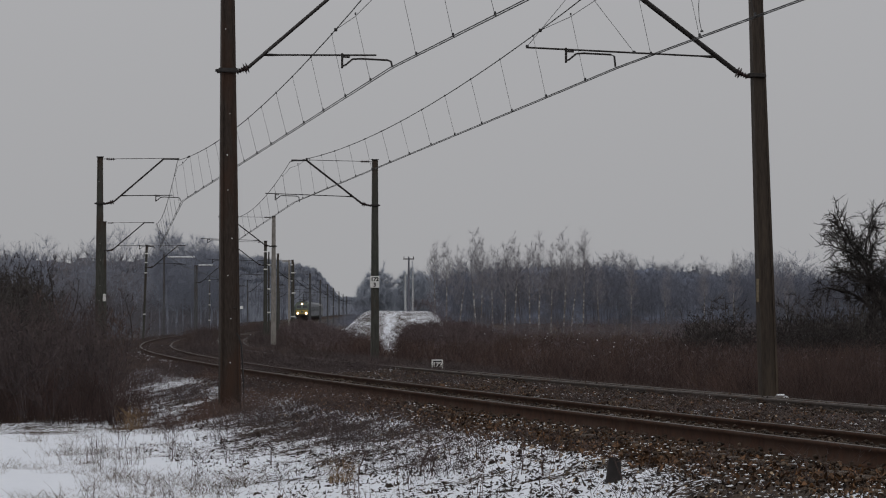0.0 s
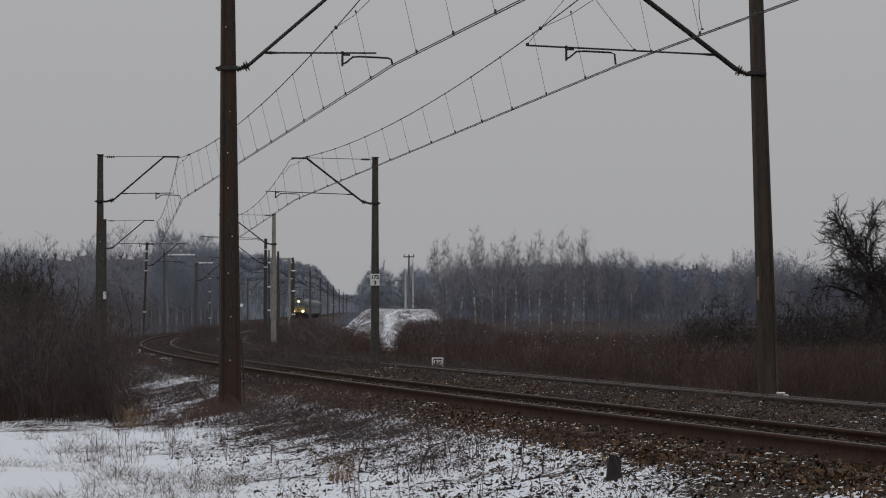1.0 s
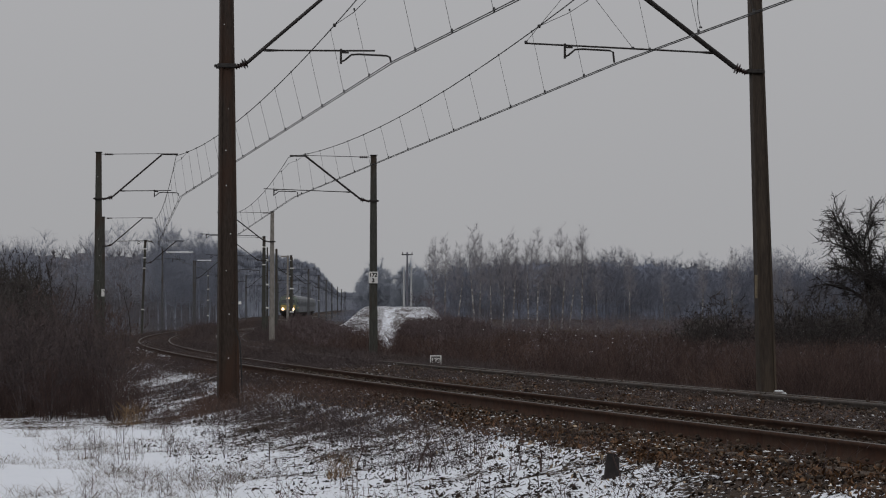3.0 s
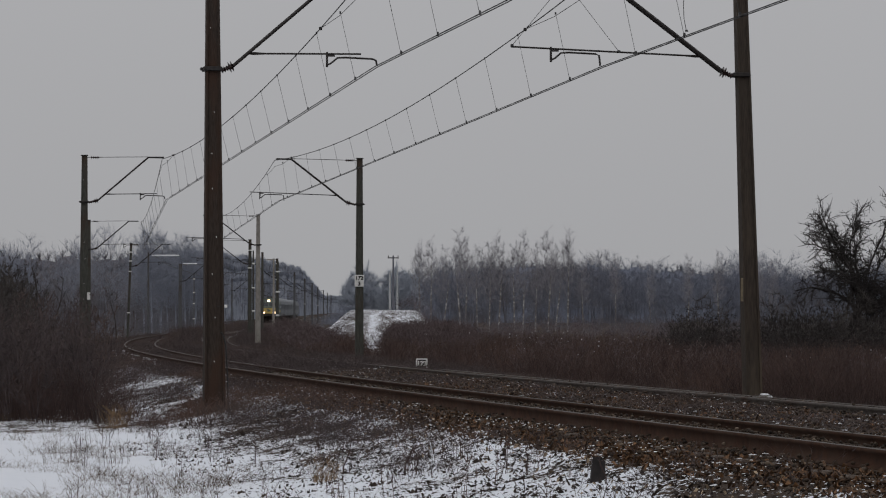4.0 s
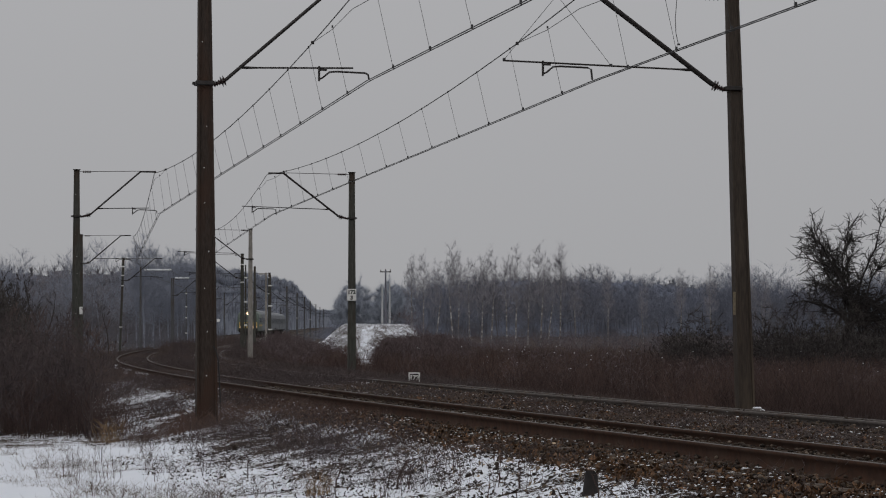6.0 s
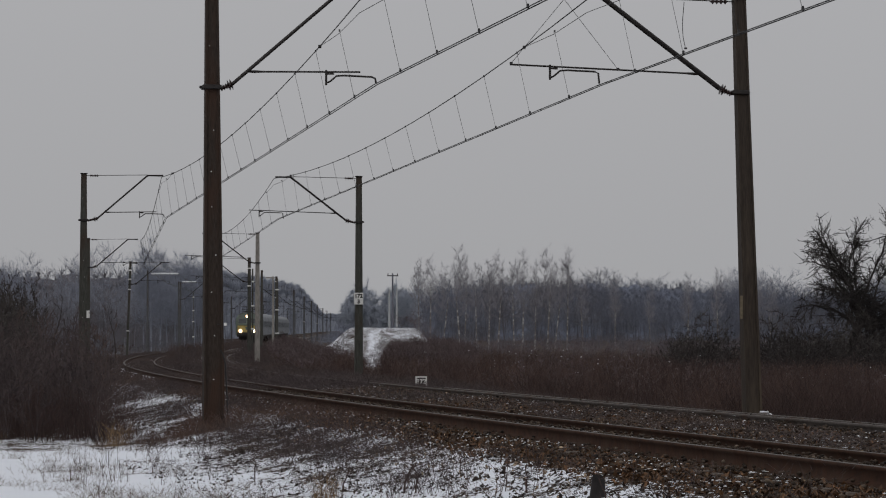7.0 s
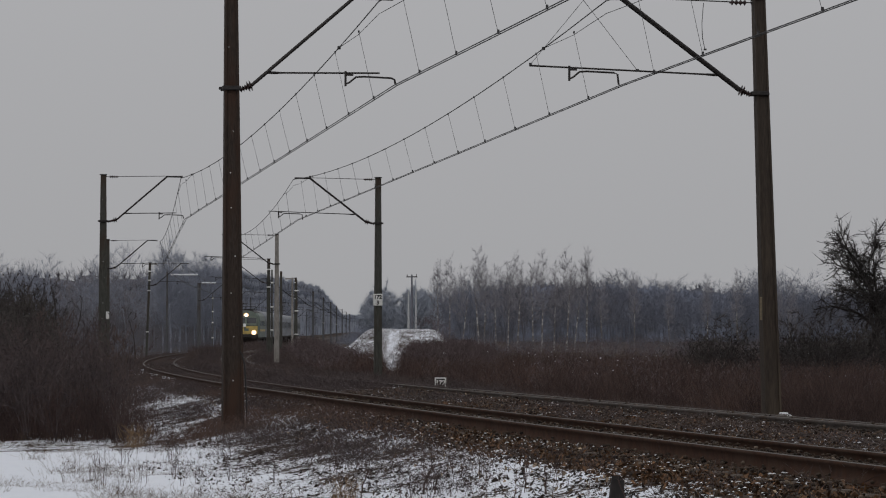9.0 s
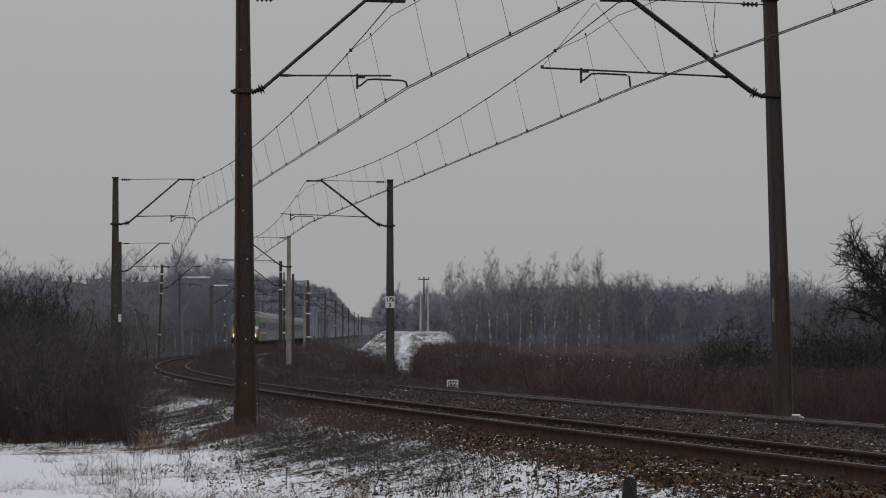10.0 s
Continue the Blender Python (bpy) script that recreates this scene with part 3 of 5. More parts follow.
def overhead(stations, inward, label):
    root = tagged(new("overhead_line"), label, "overhead wire", "overhead lines")
    def at(i, dz):
        y, u = stations[i]
        return place(y, ((-0.95, -0.12, 0.12) if inward > 0 else (2.2, 3.68, 4.15))[i] if i < 3 else (0.0 if inward > 0 else 4.05), dz - sink(y))
    for i in range(len(stations) - 1):
        a, b = at(i, CONTACT), at(i + 1, CONTACT)
        far = i > 4
        along = (b - a).normalized()
        sidev = along.cross(Vector((0, 0, 1))).normalized()
        for off in ((0,) if far else (-0.03, 0.03)):
            wire(root, "contact_wire", [a + sidev * off, a.lerp(b, 0.5) + sidev * off, b + sidev * off], 0.009 if not far else 0.013)
        pa, pb = at(i, CARRIER), at(i + 1, CARRIER)
        near = 0.28 if inward > 0 else 0.27
        pa.xy, pb.xy = at(i, 0).xy - sidev.xy * (near if i < 2 else 0.17), at(i + 1, 0).xy - sidev.xy * (near if i < 1 else 0.17)
        sag = 0.54 if inward > 0 else 0.60

        def carrier(t):
            return pa.lerp(pb, t) - Vector((0, 0, 4 * sag * t * (1 - t)))
        wire(root, "carrier_wire", [carrier(k / 16) for k in range(17)], 0.011 if not far else 0.015)
        if i > 5:
            continue
        n = 17 if i == 0 else (14 if i == 1 else 9)
        for k in range(n):
            t = (k + 0.75) / (n + 0.5)
            top, foot = carrier(t), a.lerp(b, t)
            if k in (0, n - 1):
                top = top - Vector((0, 0, 0.12))
            bm = bmesh.new()
            tube(bm, [foot, foot.lerp(top, 0.5), top], 0.0036 if i < 2 else 0.005, 4, False)
            if i < 3:
                box(bm, foot + Vector((0, 0, 0.03)), (0.035, 0.06, 0.06), 0.006)
                box(bm, top, (0.03, 0.05, 0.04))
            part("dropper", bm, M_WIRE, root)
        # stitch wires at both ends of the span
        length = (b - a).length
        for t0, t1 in ((0.0, 5.6 / length), (1.0, 1 - 5.6 / length)):
            e, h = carrier(t1), carrier(t0) - Vector((0, 0, 0.22))
            wire(root, "stitch_wire", [e, e.lerp(h, 0.5) - Vector((0, 0, 0.06)), h], 0.006)
            if i < 2:
                bm = bmesh.new()
                box(bm, e, (0.06, 0.1, 0.06), 0.01)
                part("wire_clamp", bm, M_DARK, root)
    return root


overhead(LEFT, 2.95, "paired contact wires hung from a sagging carrier over the track")
overhead(RIGHT, -2.95, "overhead contact wires and droppers over the second track")


# ---------------------------------------------------------------- bare trees
def bare_tree(seed, height, trunk_r, primaries, spread=0.6, rise=0.5, first=0.25, twigs=(5, 4), droop=0.0, twig_r=0.012, crook=0.12, fork=1, limb=0.4):
    """Trunk and crown as stick rows."""
    r = np.random.RandomState(seed)
    trunk, crown = [], []

    def run(p, d, length, r0, r1, n, bend, rows, up):
        pts = [p]
        for k in range(n):
            d = d + r.normal(0, bend, 3) + np.array([0, 0, up])
            d /= np.linalg.norm(d)
            q = p + d * length / n
            a, b = r0 + (r1 - r0) * k / n, r0 + (r1 - r0) * (k + 1) / n
            rows.append((*p, *q, a, b))
            p = q
            pts.append(p)
        return pts, d

    for s in range(fork):
        d0 = np.array([r.normal(0, 0.05 + 0.22 * (fork > 1)), r.normal(0, 0.05 + 0.22 * (fork > 1)), 1.0])
        pts, _ = run(np.zeros(3), d0, height * (1 if s == 0 else r.uniform(0.75, 1.0)), trunk_r, trunk_r * 0.15, 10, crook * 0.5, trunk, 0.04)
        for k in range(primaries):
            t = first + (1 - first) * (k + r.uniform(0, 1)) / primaries
            i = min(int(t * 10), 9)
            p = pts[i] + (pts[i + 1] - pts[i]) * (t * 10 - i)
            a = r.uniform(0, 6.283)
            d = np.array([math.cos(a), math.sin(a), rise + r.normal(0, 0.15)])
            ln = height * spread * (1.05 - t) * r.uniform(0.7, 1.15) + 0.05 * height
            rr = trunk_r * (1 - 0.8 * t) * limb
            bp, bd = run(p, d / np.linalg.norm(d), ln, rr, rr * 0.3, 4, crook, crown, 0.05)
            for j in range(twigs[0]):
                tt = r.uniform(0.25, 1.0)
                ii = min(int(tt * 4), 3)
                q = bp[ii] + (bp[ii + 1] - bp[ii]) * (tt * 4 - ii)
                dd = bd + r.normal(0, 0.5, 3) + np.array([0, 0, 0.15])
                dd /= np.linalg.norm(dd)
                l2 = ln * r.uniform(0.25, 0.55)
                tp, td = run(q, dd, l2, max(rr * 0.3, twig_r), twig_r, 2, crook, crown, 0.06 - droop)
                for m in range(twigs[1]):
                    t3 = r.uniform(0.2, 1.0)
                    i3 = min(int(t3 * 2), 1)
                    q3 = tp[i3] + (tp[i3 + 1] - tp[i3]) * (t3 * 2 - i3)
                    d3 = td + r.normal(0, 0.55, 3)
                    d3 /= np.linalg.norm(d3)
                    run(q3, d3, l2 * r.uniform(0.3, 0.7), twig_r, twig_r * 0.4, 1, crook, crown, 0.03 - 1.5 * droop)
    return trunk, crown


def tree(x, y, template, turn, scale, mats, label, category="tree", group="", sink=0.1, name="bare_tree"):
    tm, cm = template
    root = tagged(new(name), label, category, group)
    piece("trunk", tm, root)
    piece("crown", cm, root)
    root.matrix_world = Matrix.Translation((x, y, float(ground_z(x, y)) - sink)) @ pose(0, 0, 0, 0, 0, turn) @ Matrix.Diagonal((*scale, 1))
    return root


def template(seed, mats, sides=5, **k):
    tr, cr = bare_tree(seed, **k)
    return mesh_from("trunk", *segs_mesh(tr, sides + 2), mats[0], smooth=True), mesh_from("crown", *segs_mesh(cr, 3), mats[1])


def grown_tree(seed, n, cz, rx, rz, trunk_r, twigs=5, twig_len=0.6, twig_r=0.01, crook=0.12, hang=0.0, stems=1, leader=0.0, ascend=0.0, taper=0.6, fan=0.45):
    """A crown grown branch by branch towards points scattered in an egg: trunk, limbs and twigs as stick rows."""
    r = np.random.RandomState(seed)
    nodes, parent = [np.zeros(3)], [-1]
    z0 = max(cz - rz * 0.85, 0.3)
    for s_ in range(stems):
        last, p = 0, np.zeros(3)
        lean_ = r.normal(0, 0.05 + 0.18 * (stems > 1), 2)
        zt = max(z0, (cz + rz) * leader)
        steps_ = 12 if leader else 5
        for k in range(steps_):
            p = p + np.array([lean_[0] * zt / steps_ + r.normal(0, crook * 0.12), lean_[1] * zt / steps_ + r.normal(0, crook * 0.12), zt / steps_])
            nodes.append(p)
            parent.append(last)
            last = len(nodes) - 1
    trunk_n = len(nodes)
    d = r.normal(0, 1, (n, 3))
    d /= np.linalg.norm(d, axis=1, keepdims=True)
    t = d * (r.uniform(0, 1, (n, 1)) ** 0.45) * np.array([rx, rx, rz]) * (1 + 0.12 * r.normal(0, 1, (n, 1))) + np.array([0, 0, cz])
    t = t[t[:, 2] > z0 * 0.8]
    t = t[np.argsort(np.hypot(t[:, 0], t[:, 1]) if leader else np.linalg.norm(t - nodes[-1], axis=1))]
    for q in t:
        N = np.array(nodes)
        dist = np.linalg.norm(N - q, axis=1) + np.where(N[:, 2] > q[2] + 0.1 * rz, 3.0 * (N[:, 2] - q[2]), 0) + np.where(N[:, 2] < z0 * 0.95, 1.5, 0)
        if ascend:
            low = q[2] - ascend * np.hypot(N[:, 0] - q[0], N[:, 1] - q[1])
            dist = dist + np.where(N[:, 2] > low, 2.0 * (N[:, 2] - low), 0)
        j = int(np.argmin(dist))
        k = max(int(np.linalg.norm(q - N[j]) / (0.16 * rz)), 1)
        last, p0 = j, N[j]
        for i in range(1, k + 1):
            p = p0 + (q - p0) * i / k + r.normal(0, crook * 0.16 * rz, 3) * (i < k or 0.5)
            nodes.append(p)
            parent.append(last)
            last = len(nodes) - 1
    N, P = np.array(nodes), np.array(parent)
    load = np.ones(len(N))
    for i in range(len(N) - 1, 0, -1):
        load[P[i]] += load[i]
    rad = np.maximum(trunk_r * (load / load[0]) ** taper, twig_r)
    rows = [(*N[P[i]], *N[i], max(rad[i], rad[P[i]] * 0.8) if i < trunk_n else rad[i], rad[i]) for i in range(1, len(N))]
    trunk, limbs, fine = rows[:trunk_n - 1], rows[trunk_n - 1:], []
    c = np.array([0, 0, cz - 0.6 * rz])
    for i in range(trunk_n, len(N)):
        if load[i] > len(N) * 0.05:
            continue
        out = N[i] - c
        out /= np.linalg.norm(out) + 1e-9
        for _ in range(twigs):
            seg = N[i] - N[P[i]]
            b0 = N[P[i]] + seg * r.uniform(0.1, 1.0)
            e = 0.8 * seg / (np.linalg.norm(seg) + 1e-9) + 0.45 * out + r.normal(0, fan, 3) + np.array([0, 0, 0.2 - hang + 0.6 * ascend])
            e /= np.linalg.norm(e)
            fine.append((*b0, *(b0 + e * twig_len * r.uniform(0.3, 1.25)), twig_r, twig_r * 0.3))
    return trunk, limbs, fine


def grown(seed, mats, **k):
    """Trunk and crown meshes of a single tree."""
    tr, li, fi = grown_tree(seed, **k)
    return mesh_from("trunk", *segs_mesh(tr, 7), mats[0], smooth=True), mesh_from("crown", *joined([segs_mesh(li, 3), spikes(fi)]), mats[1])


def far_grown(seed, **k):
    tr, li, fi = grown_tree(seed, **k)
    return joined([segs_mesh(tr, 3), strips(li), strips(fi)])


def far_template(seed, **k):
    tr, cr = bare_tree(seed, **k)
    return joined([strips(tr), strips(cr)])


FAR = [far_grown(100 + i, n=120, cz=6.0, rx=2.4, rz=4.3, trunk_r=0.07, twigs=10, twig_len=0.9, twig_r=0.012, taper=0.8, fan=0.9, crook=0.05, leader=0.8, ascend=0.7) for i in range(6)]
MID = [far_grown(110 + i, n=120, cz=5.4, rx=1.9, rz=4.8, trunk_r=0.06, twigs=12, twig_len=0.9, twig_r=0.008, taper=0.85, fan=0.9, crook=0.05, leader=0.85, ascend=0.7) for i in range(5)]
SAPLINGS = [far_grown(130 + i, n=70, cz=5.2, rx=2.2, rz=4.8, trunk_r=0.08, twigs=10, twig_len=1.0, twig_r=0.014, taper=0.8, fan=0.8, crook=0.06, ascend=0.6) for i in range(5)]
BUSH = [far_template(120 + i, height=2.2, trunk_r=0.013, primaries=6, spread=0.42, rise=1.5, first=0.1, twigs=(3, 3), twig_r=0.009, crook=0.1, fork=5) for i in range(5)]
THIN = [far_template(140 + i, height=2.2, trunk_r=0.013, primaries=5, spread=0.42, rise=1.5, first=0.1, twigs=(2, 3), twig_r=0.011, crook=0.1, fork=4) for i in range(5)]
rng = np.random.RandomState(5)


def stalks(seed, count, radius, lo, hi, r0, bend=0.25, branch=0):
    """A clump of dry stalks."""
    r = np.random.RandomState(seed)
    rows = []
    for _ in range(count):
        a, q = r.uniform(0, 6.283), radius * math.sqrt(r.uniform(0, 1))
        p = np.array([q * math.cos(a), q * math.sin(a), -0.03])
        h = r.uniform(lo, hi)
        d = np.array([r.normal(0, bend), r.normal(0, bend), 1.0])
        m = p + d * h * 0.55
        e = m + (d + np.array([r.normal(0, bend * 1.6), r.normal(0, bend * 1.6), -0.15])) * h * 0.45
        rows += [(*p, *(p + (m - p) * 1.12), r0, r0), (*m, *e, r0 * 0.75, r0 * 0.3)]
        for _ in range(branch):
            t = r.uniform(0.3, 0.9)
            q0 = p + (e - p) * t
            rows.append((*q0, *(q0 + np.array([r.normal(0, 0.2), r.normal(0, 0.2), r.uniform(0.1, 0.35)]) * h * 0.6), r0 * 0.5, r0 * 0.2))
    return strips(rows)


def rand_turn(n):
    return rng.uniform(0, 6.283, n)


def spread_out(name, label, category, x, y, wide, high, mat, templates):
    n = len(x)
    out = []
    z = ground_z(x, y) - 0.03
    t = np.stack([x, y, z, rand_turn(n), wide * np.ones(n), high * np.ones(n)], 1)
    for i, (v, f) in enumerate(templates):
        k = t[i::len(templates)]
        if len(k):
            out.append(scatter(v, f, k))
    return tagged(new(name, mesh_from(name, *joined(out), mat)), label, category, kind="stuff")


# ---------------------------------------------------------------- far woods
def ridge(label, line, depth, seed, mat, rough=1.0):
    """The closed mass of far woods: a lumpy bank of twigs in haze colour between the single crowns."""
    r = np.random.RandomState(seed)
    pts = []
    for (x0, y0, h0), (x1, y1, h1) in zip(line, line[1:]):
        n = max(int(math.hypot(x1 - x0, y1 - y0) / 0.9), 2)
        pts += [(x0 + (x1 - x0) * k / n, y0 + (y1 - y0) * k / n, h0 + (h1 - h0) * k / n) for k in range(n)]
    p = np.array(pts)
    ph = r.uniform(0, 6.28, 6)
    t = np.arange(len(p)) * 0.9
    lump = 0.06 * np.abs(np.sin(t * 0.33 + ph[0] + 1.5 * np.sin(t * 0.07))) + 0.07 * np.abs(np.sin(t * 0.71 + ph[1] + np.sin(t * 0.19))) + 0.06 * np.sin(t * 0.06 + ph[2]) + r.normal(0, 0.012, len(p)) - 0.06
    lump = lump * rough
    rows = 7
    v = []
    for j in range(rows):
        f = j / (rows - 1)
        g = ground_z(p[:, 0], p[:, 1])
        z = g - 0.3 + p[:, 2] * f * (1 + lump * (0.4 + 0.6 * f))
        inn = depth * f * f + r.uniform(-0.6, 0.6, len(p))
        v.append(np.stack([p[:, 0] + r.uniform(-0.5, 0.5, len(p)), p[:, 1] + inn, z], 1))
    n = len(p)
    v = np.concatenate(v)
    i = (np.arange(rows - 1)[:, None] * n + np.arange(n - 1)[None]).reshape(-1, 1)
    f = i + np.array([[0, 1, n + 1, n]])
    # fine twigs standing off the mass, thickest along its crest
    m = 60 * n
    at, up = r.randint(0, n, m), r.uniform(0.55, 1.0, m) ** 0.6
    row = np.rint(up * (rows - 1)).astype(int)
    foot = v[row * n + at]
    tip = foot + np.stack([r.normal(0, 0.5, m), r.normal(-0.2, 0.4, m), r.uniform(0.6, 2.2, m) * r.uniform(0.4, 1.0, m)], 1)
    tv, tf = strips(np.concatenate([foot, tip, np.full((m, 2), 0.055)], 1))
    f3 = np.concatenate([f[:, [0, 1, 2]], f[:, [0, 2, 3]]])
    v, f = joined([(v, f3), (tv, tf)])
    return tagged(new("far_woods", mesh_from("far_woods", v, f, mat)), label, "woods", kind="stuff")


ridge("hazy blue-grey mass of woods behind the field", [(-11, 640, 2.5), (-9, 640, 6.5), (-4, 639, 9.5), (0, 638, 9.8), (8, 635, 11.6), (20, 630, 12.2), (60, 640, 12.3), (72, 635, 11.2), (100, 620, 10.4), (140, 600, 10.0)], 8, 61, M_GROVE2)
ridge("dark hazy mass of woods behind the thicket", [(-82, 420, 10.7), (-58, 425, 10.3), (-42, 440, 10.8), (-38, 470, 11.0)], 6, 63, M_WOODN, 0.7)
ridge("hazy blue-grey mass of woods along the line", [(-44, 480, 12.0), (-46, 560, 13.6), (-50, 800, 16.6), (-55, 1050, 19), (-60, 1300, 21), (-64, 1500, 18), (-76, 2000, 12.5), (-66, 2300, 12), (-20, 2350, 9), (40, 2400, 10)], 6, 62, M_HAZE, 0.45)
n = 270
ty = 300 + 1500 * rng.uniform(0, 1, n) ** 1.8
tx = track_x(ty) - 11 - 45 * rng.uniform(0, 1, n) ** 1.3
sz = rng.uniform(0.95, 1.35, n) * np.clip(ty / 430, 0.92, 1)
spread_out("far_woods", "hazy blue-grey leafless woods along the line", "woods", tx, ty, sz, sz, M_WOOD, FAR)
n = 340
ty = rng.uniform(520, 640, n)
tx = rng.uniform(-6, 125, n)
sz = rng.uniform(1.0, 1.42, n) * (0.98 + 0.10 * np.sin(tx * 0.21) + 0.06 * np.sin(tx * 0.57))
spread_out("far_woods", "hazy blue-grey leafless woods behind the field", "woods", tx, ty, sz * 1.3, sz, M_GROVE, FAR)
n = 230
ty = rng.uniform(230, 420, n)
tx = -0.165 * ty + rng.uniform(-4, 34, n)
keep = lateral(tx, ty) < -8
tx, ty = tx[keep], ty[keep]
sz = rng.uniform(0.45, 0.68, len(tx)) * (0.75 + ty / 1300)
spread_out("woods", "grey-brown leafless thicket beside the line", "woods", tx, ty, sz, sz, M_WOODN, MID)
n = 300
ty = rng.uniform(190, 430, n)
tx = rng.uniform(-0.004, 0.18, n) * ty
sz = rng.uniform(0.13, 0.27, n) + 0.22 * (rng.uniform(0, 1, n) < 0.10)
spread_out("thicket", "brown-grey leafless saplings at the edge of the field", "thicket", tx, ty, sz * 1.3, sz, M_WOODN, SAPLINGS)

# ---------------------------------------------------------------- single trees
BIRCH = [grown(200 + i, (M_BIRCH, M_BTWIG), n=240, cz=8.4, rx=1.2, rz=4.7, trunk_r=0.095, twigs=22, twig_len=0.75, twig_r=0.0042, taper=0.9, fan=0.75, crook=0.03, hang=0.15, leader=0.93, ascend=1.1) for i in range(4)]
BIRCHES = [(12.1, 346, 1.00), (13.7, 352, 0.92), (25.7, 365, 0.98), (22.3, 340, 0.84), (34.5, 338, 0.95), (39.0, 360, 0.90), (43.5, 352, 1.0), (50.7, 356, 1.02),
           (46.2, 372, 0.9), (68.0, 345, 0.76), (1.2, 372, 0.92), (-2.9, 380, 0.88), (5.7, 366, 0.86), (18.0, 380, 0.9), (56.4, 390, 0.78), (31.5, 388, 0.95),
           (94.2, 380, 0.80), (105.4, 372, 0.84), (80.9, 390, 0.70), (120.1, 300, 0.62), (124.8, 310, 0.66)]
for i, (mils, y, k) in enumerate(BIRCHES):
    tree(mils / 1000 * y, y, BIRCH[i % 4], i * 77, (k * 1.05, k * 1.05, k), None, "slender bare birch with a pale trunk beside the field", "birch", "birches", name="birch_tree")
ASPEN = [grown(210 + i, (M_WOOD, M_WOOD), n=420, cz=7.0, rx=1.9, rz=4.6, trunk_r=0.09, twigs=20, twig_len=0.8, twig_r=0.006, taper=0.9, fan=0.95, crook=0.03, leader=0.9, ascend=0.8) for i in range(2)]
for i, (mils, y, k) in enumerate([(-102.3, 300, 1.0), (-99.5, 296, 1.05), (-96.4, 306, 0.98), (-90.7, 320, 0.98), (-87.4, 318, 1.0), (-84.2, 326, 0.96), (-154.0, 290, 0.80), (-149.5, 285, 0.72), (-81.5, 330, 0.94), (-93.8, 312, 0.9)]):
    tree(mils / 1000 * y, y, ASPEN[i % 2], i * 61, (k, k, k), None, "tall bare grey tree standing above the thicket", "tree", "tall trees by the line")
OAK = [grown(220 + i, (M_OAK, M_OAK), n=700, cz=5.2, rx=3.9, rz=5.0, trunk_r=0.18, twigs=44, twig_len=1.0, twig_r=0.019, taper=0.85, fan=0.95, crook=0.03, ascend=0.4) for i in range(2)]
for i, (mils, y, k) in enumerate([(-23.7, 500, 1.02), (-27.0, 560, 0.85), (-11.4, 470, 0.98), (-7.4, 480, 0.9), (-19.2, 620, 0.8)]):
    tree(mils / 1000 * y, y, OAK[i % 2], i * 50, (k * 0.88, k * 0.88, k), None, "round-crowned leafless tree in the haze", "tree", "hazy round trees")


def spreading_tree(seed, trunk_h, limbs, reach):
    """An old fruit tree: a short trunk, limbs that arch outwards, and crooked branches and spurs along them."""
    r = np.random.RandomState(seed)
    trunk, wood, fine = [], [], []

    def branch(p, d, length, r0, r1, n, up, rows):
        pts = [p]
        for k in range(n):
            d = d + r.normal(0, 0.13, 3) + np.array([0, 0, up])
            d = d / np.linalg.norm(d)
            q = p + d * length / n
            rows.append((*p, *q, r0 + (r1 - r0) * k / n, r0 + (r1 - r0) * (k + 1) / n))
            p = q
            pts.append(p)
        return pts

    def off(pts, t, wide):
        i = min(int(t * (len(pts) - 1)), len(pts) - 2)
        along = pts[i + 1] - pts[i]
        p = pts[i] + along * (t * (len(pts) - 1) - i)
        d = along / np.linalg.norm(along) + r.normal(0, wide, 3)
        return p, d / np.linalg.norm(d)

    stem = branch(np.zeros(3), np.array([0.05, 0, 1.0]), trunk_h, 0.19, 0.14, 5, 0.05, trunk)
    for k in range(limbs):
        a = 2.4 * k + r.normal(0, 0.25)
        e = math.radians(8 + 80 * ((k * 0.618 + 0.1) % 1.0))
        p, _ = off(stem, r.uniform(0.72, 1.0), 0.1)
        d = np.array([math.cos(a) * math.cos(e), math.sin(a) * math.cos(e), math.sin(e)])
        long = reach / math.hypot(math.cos(e), math.sin(e) * 0.66) * r.uniform(0.85, 1.08)
        main = branch(p, d, long, 0.06, 0.014, 9, -0.06, wood)
        for _ in range(15):
            t = r.uniform(0.22, 1.0)
            p, d = off(main, t, 0.62)
            second = branch(p, d, reach * r.uniform(0.22, 0.5) * (1.2 - 0.5 * t), 0.018, 0.007, 5, -0.03, wood)
            for _ in range(9):
                p, d = off(second, r.uniform(0.15, 1.0), 0.75)
                third = branch(p, d, reach * r.uniform(0.07, 0.2), 0.010, 0.005, 3, -0.02, wood)
                for _ in range(4):
                    p, d = off(third, r.uniform(0.1, 1.0), 0.9)
                    e = p + d * r.uniform(0.05, 0.2)
                    fine.append((*p, *e, 0.006, 0.002))
    return mesh_from("trunk", *segs_mesh(trunk, 8), M_DBARK, smooth=True), mesh_from("crown", *joined([segs_mesh(wood, 4), spikes(fine)]), M_DBARK)


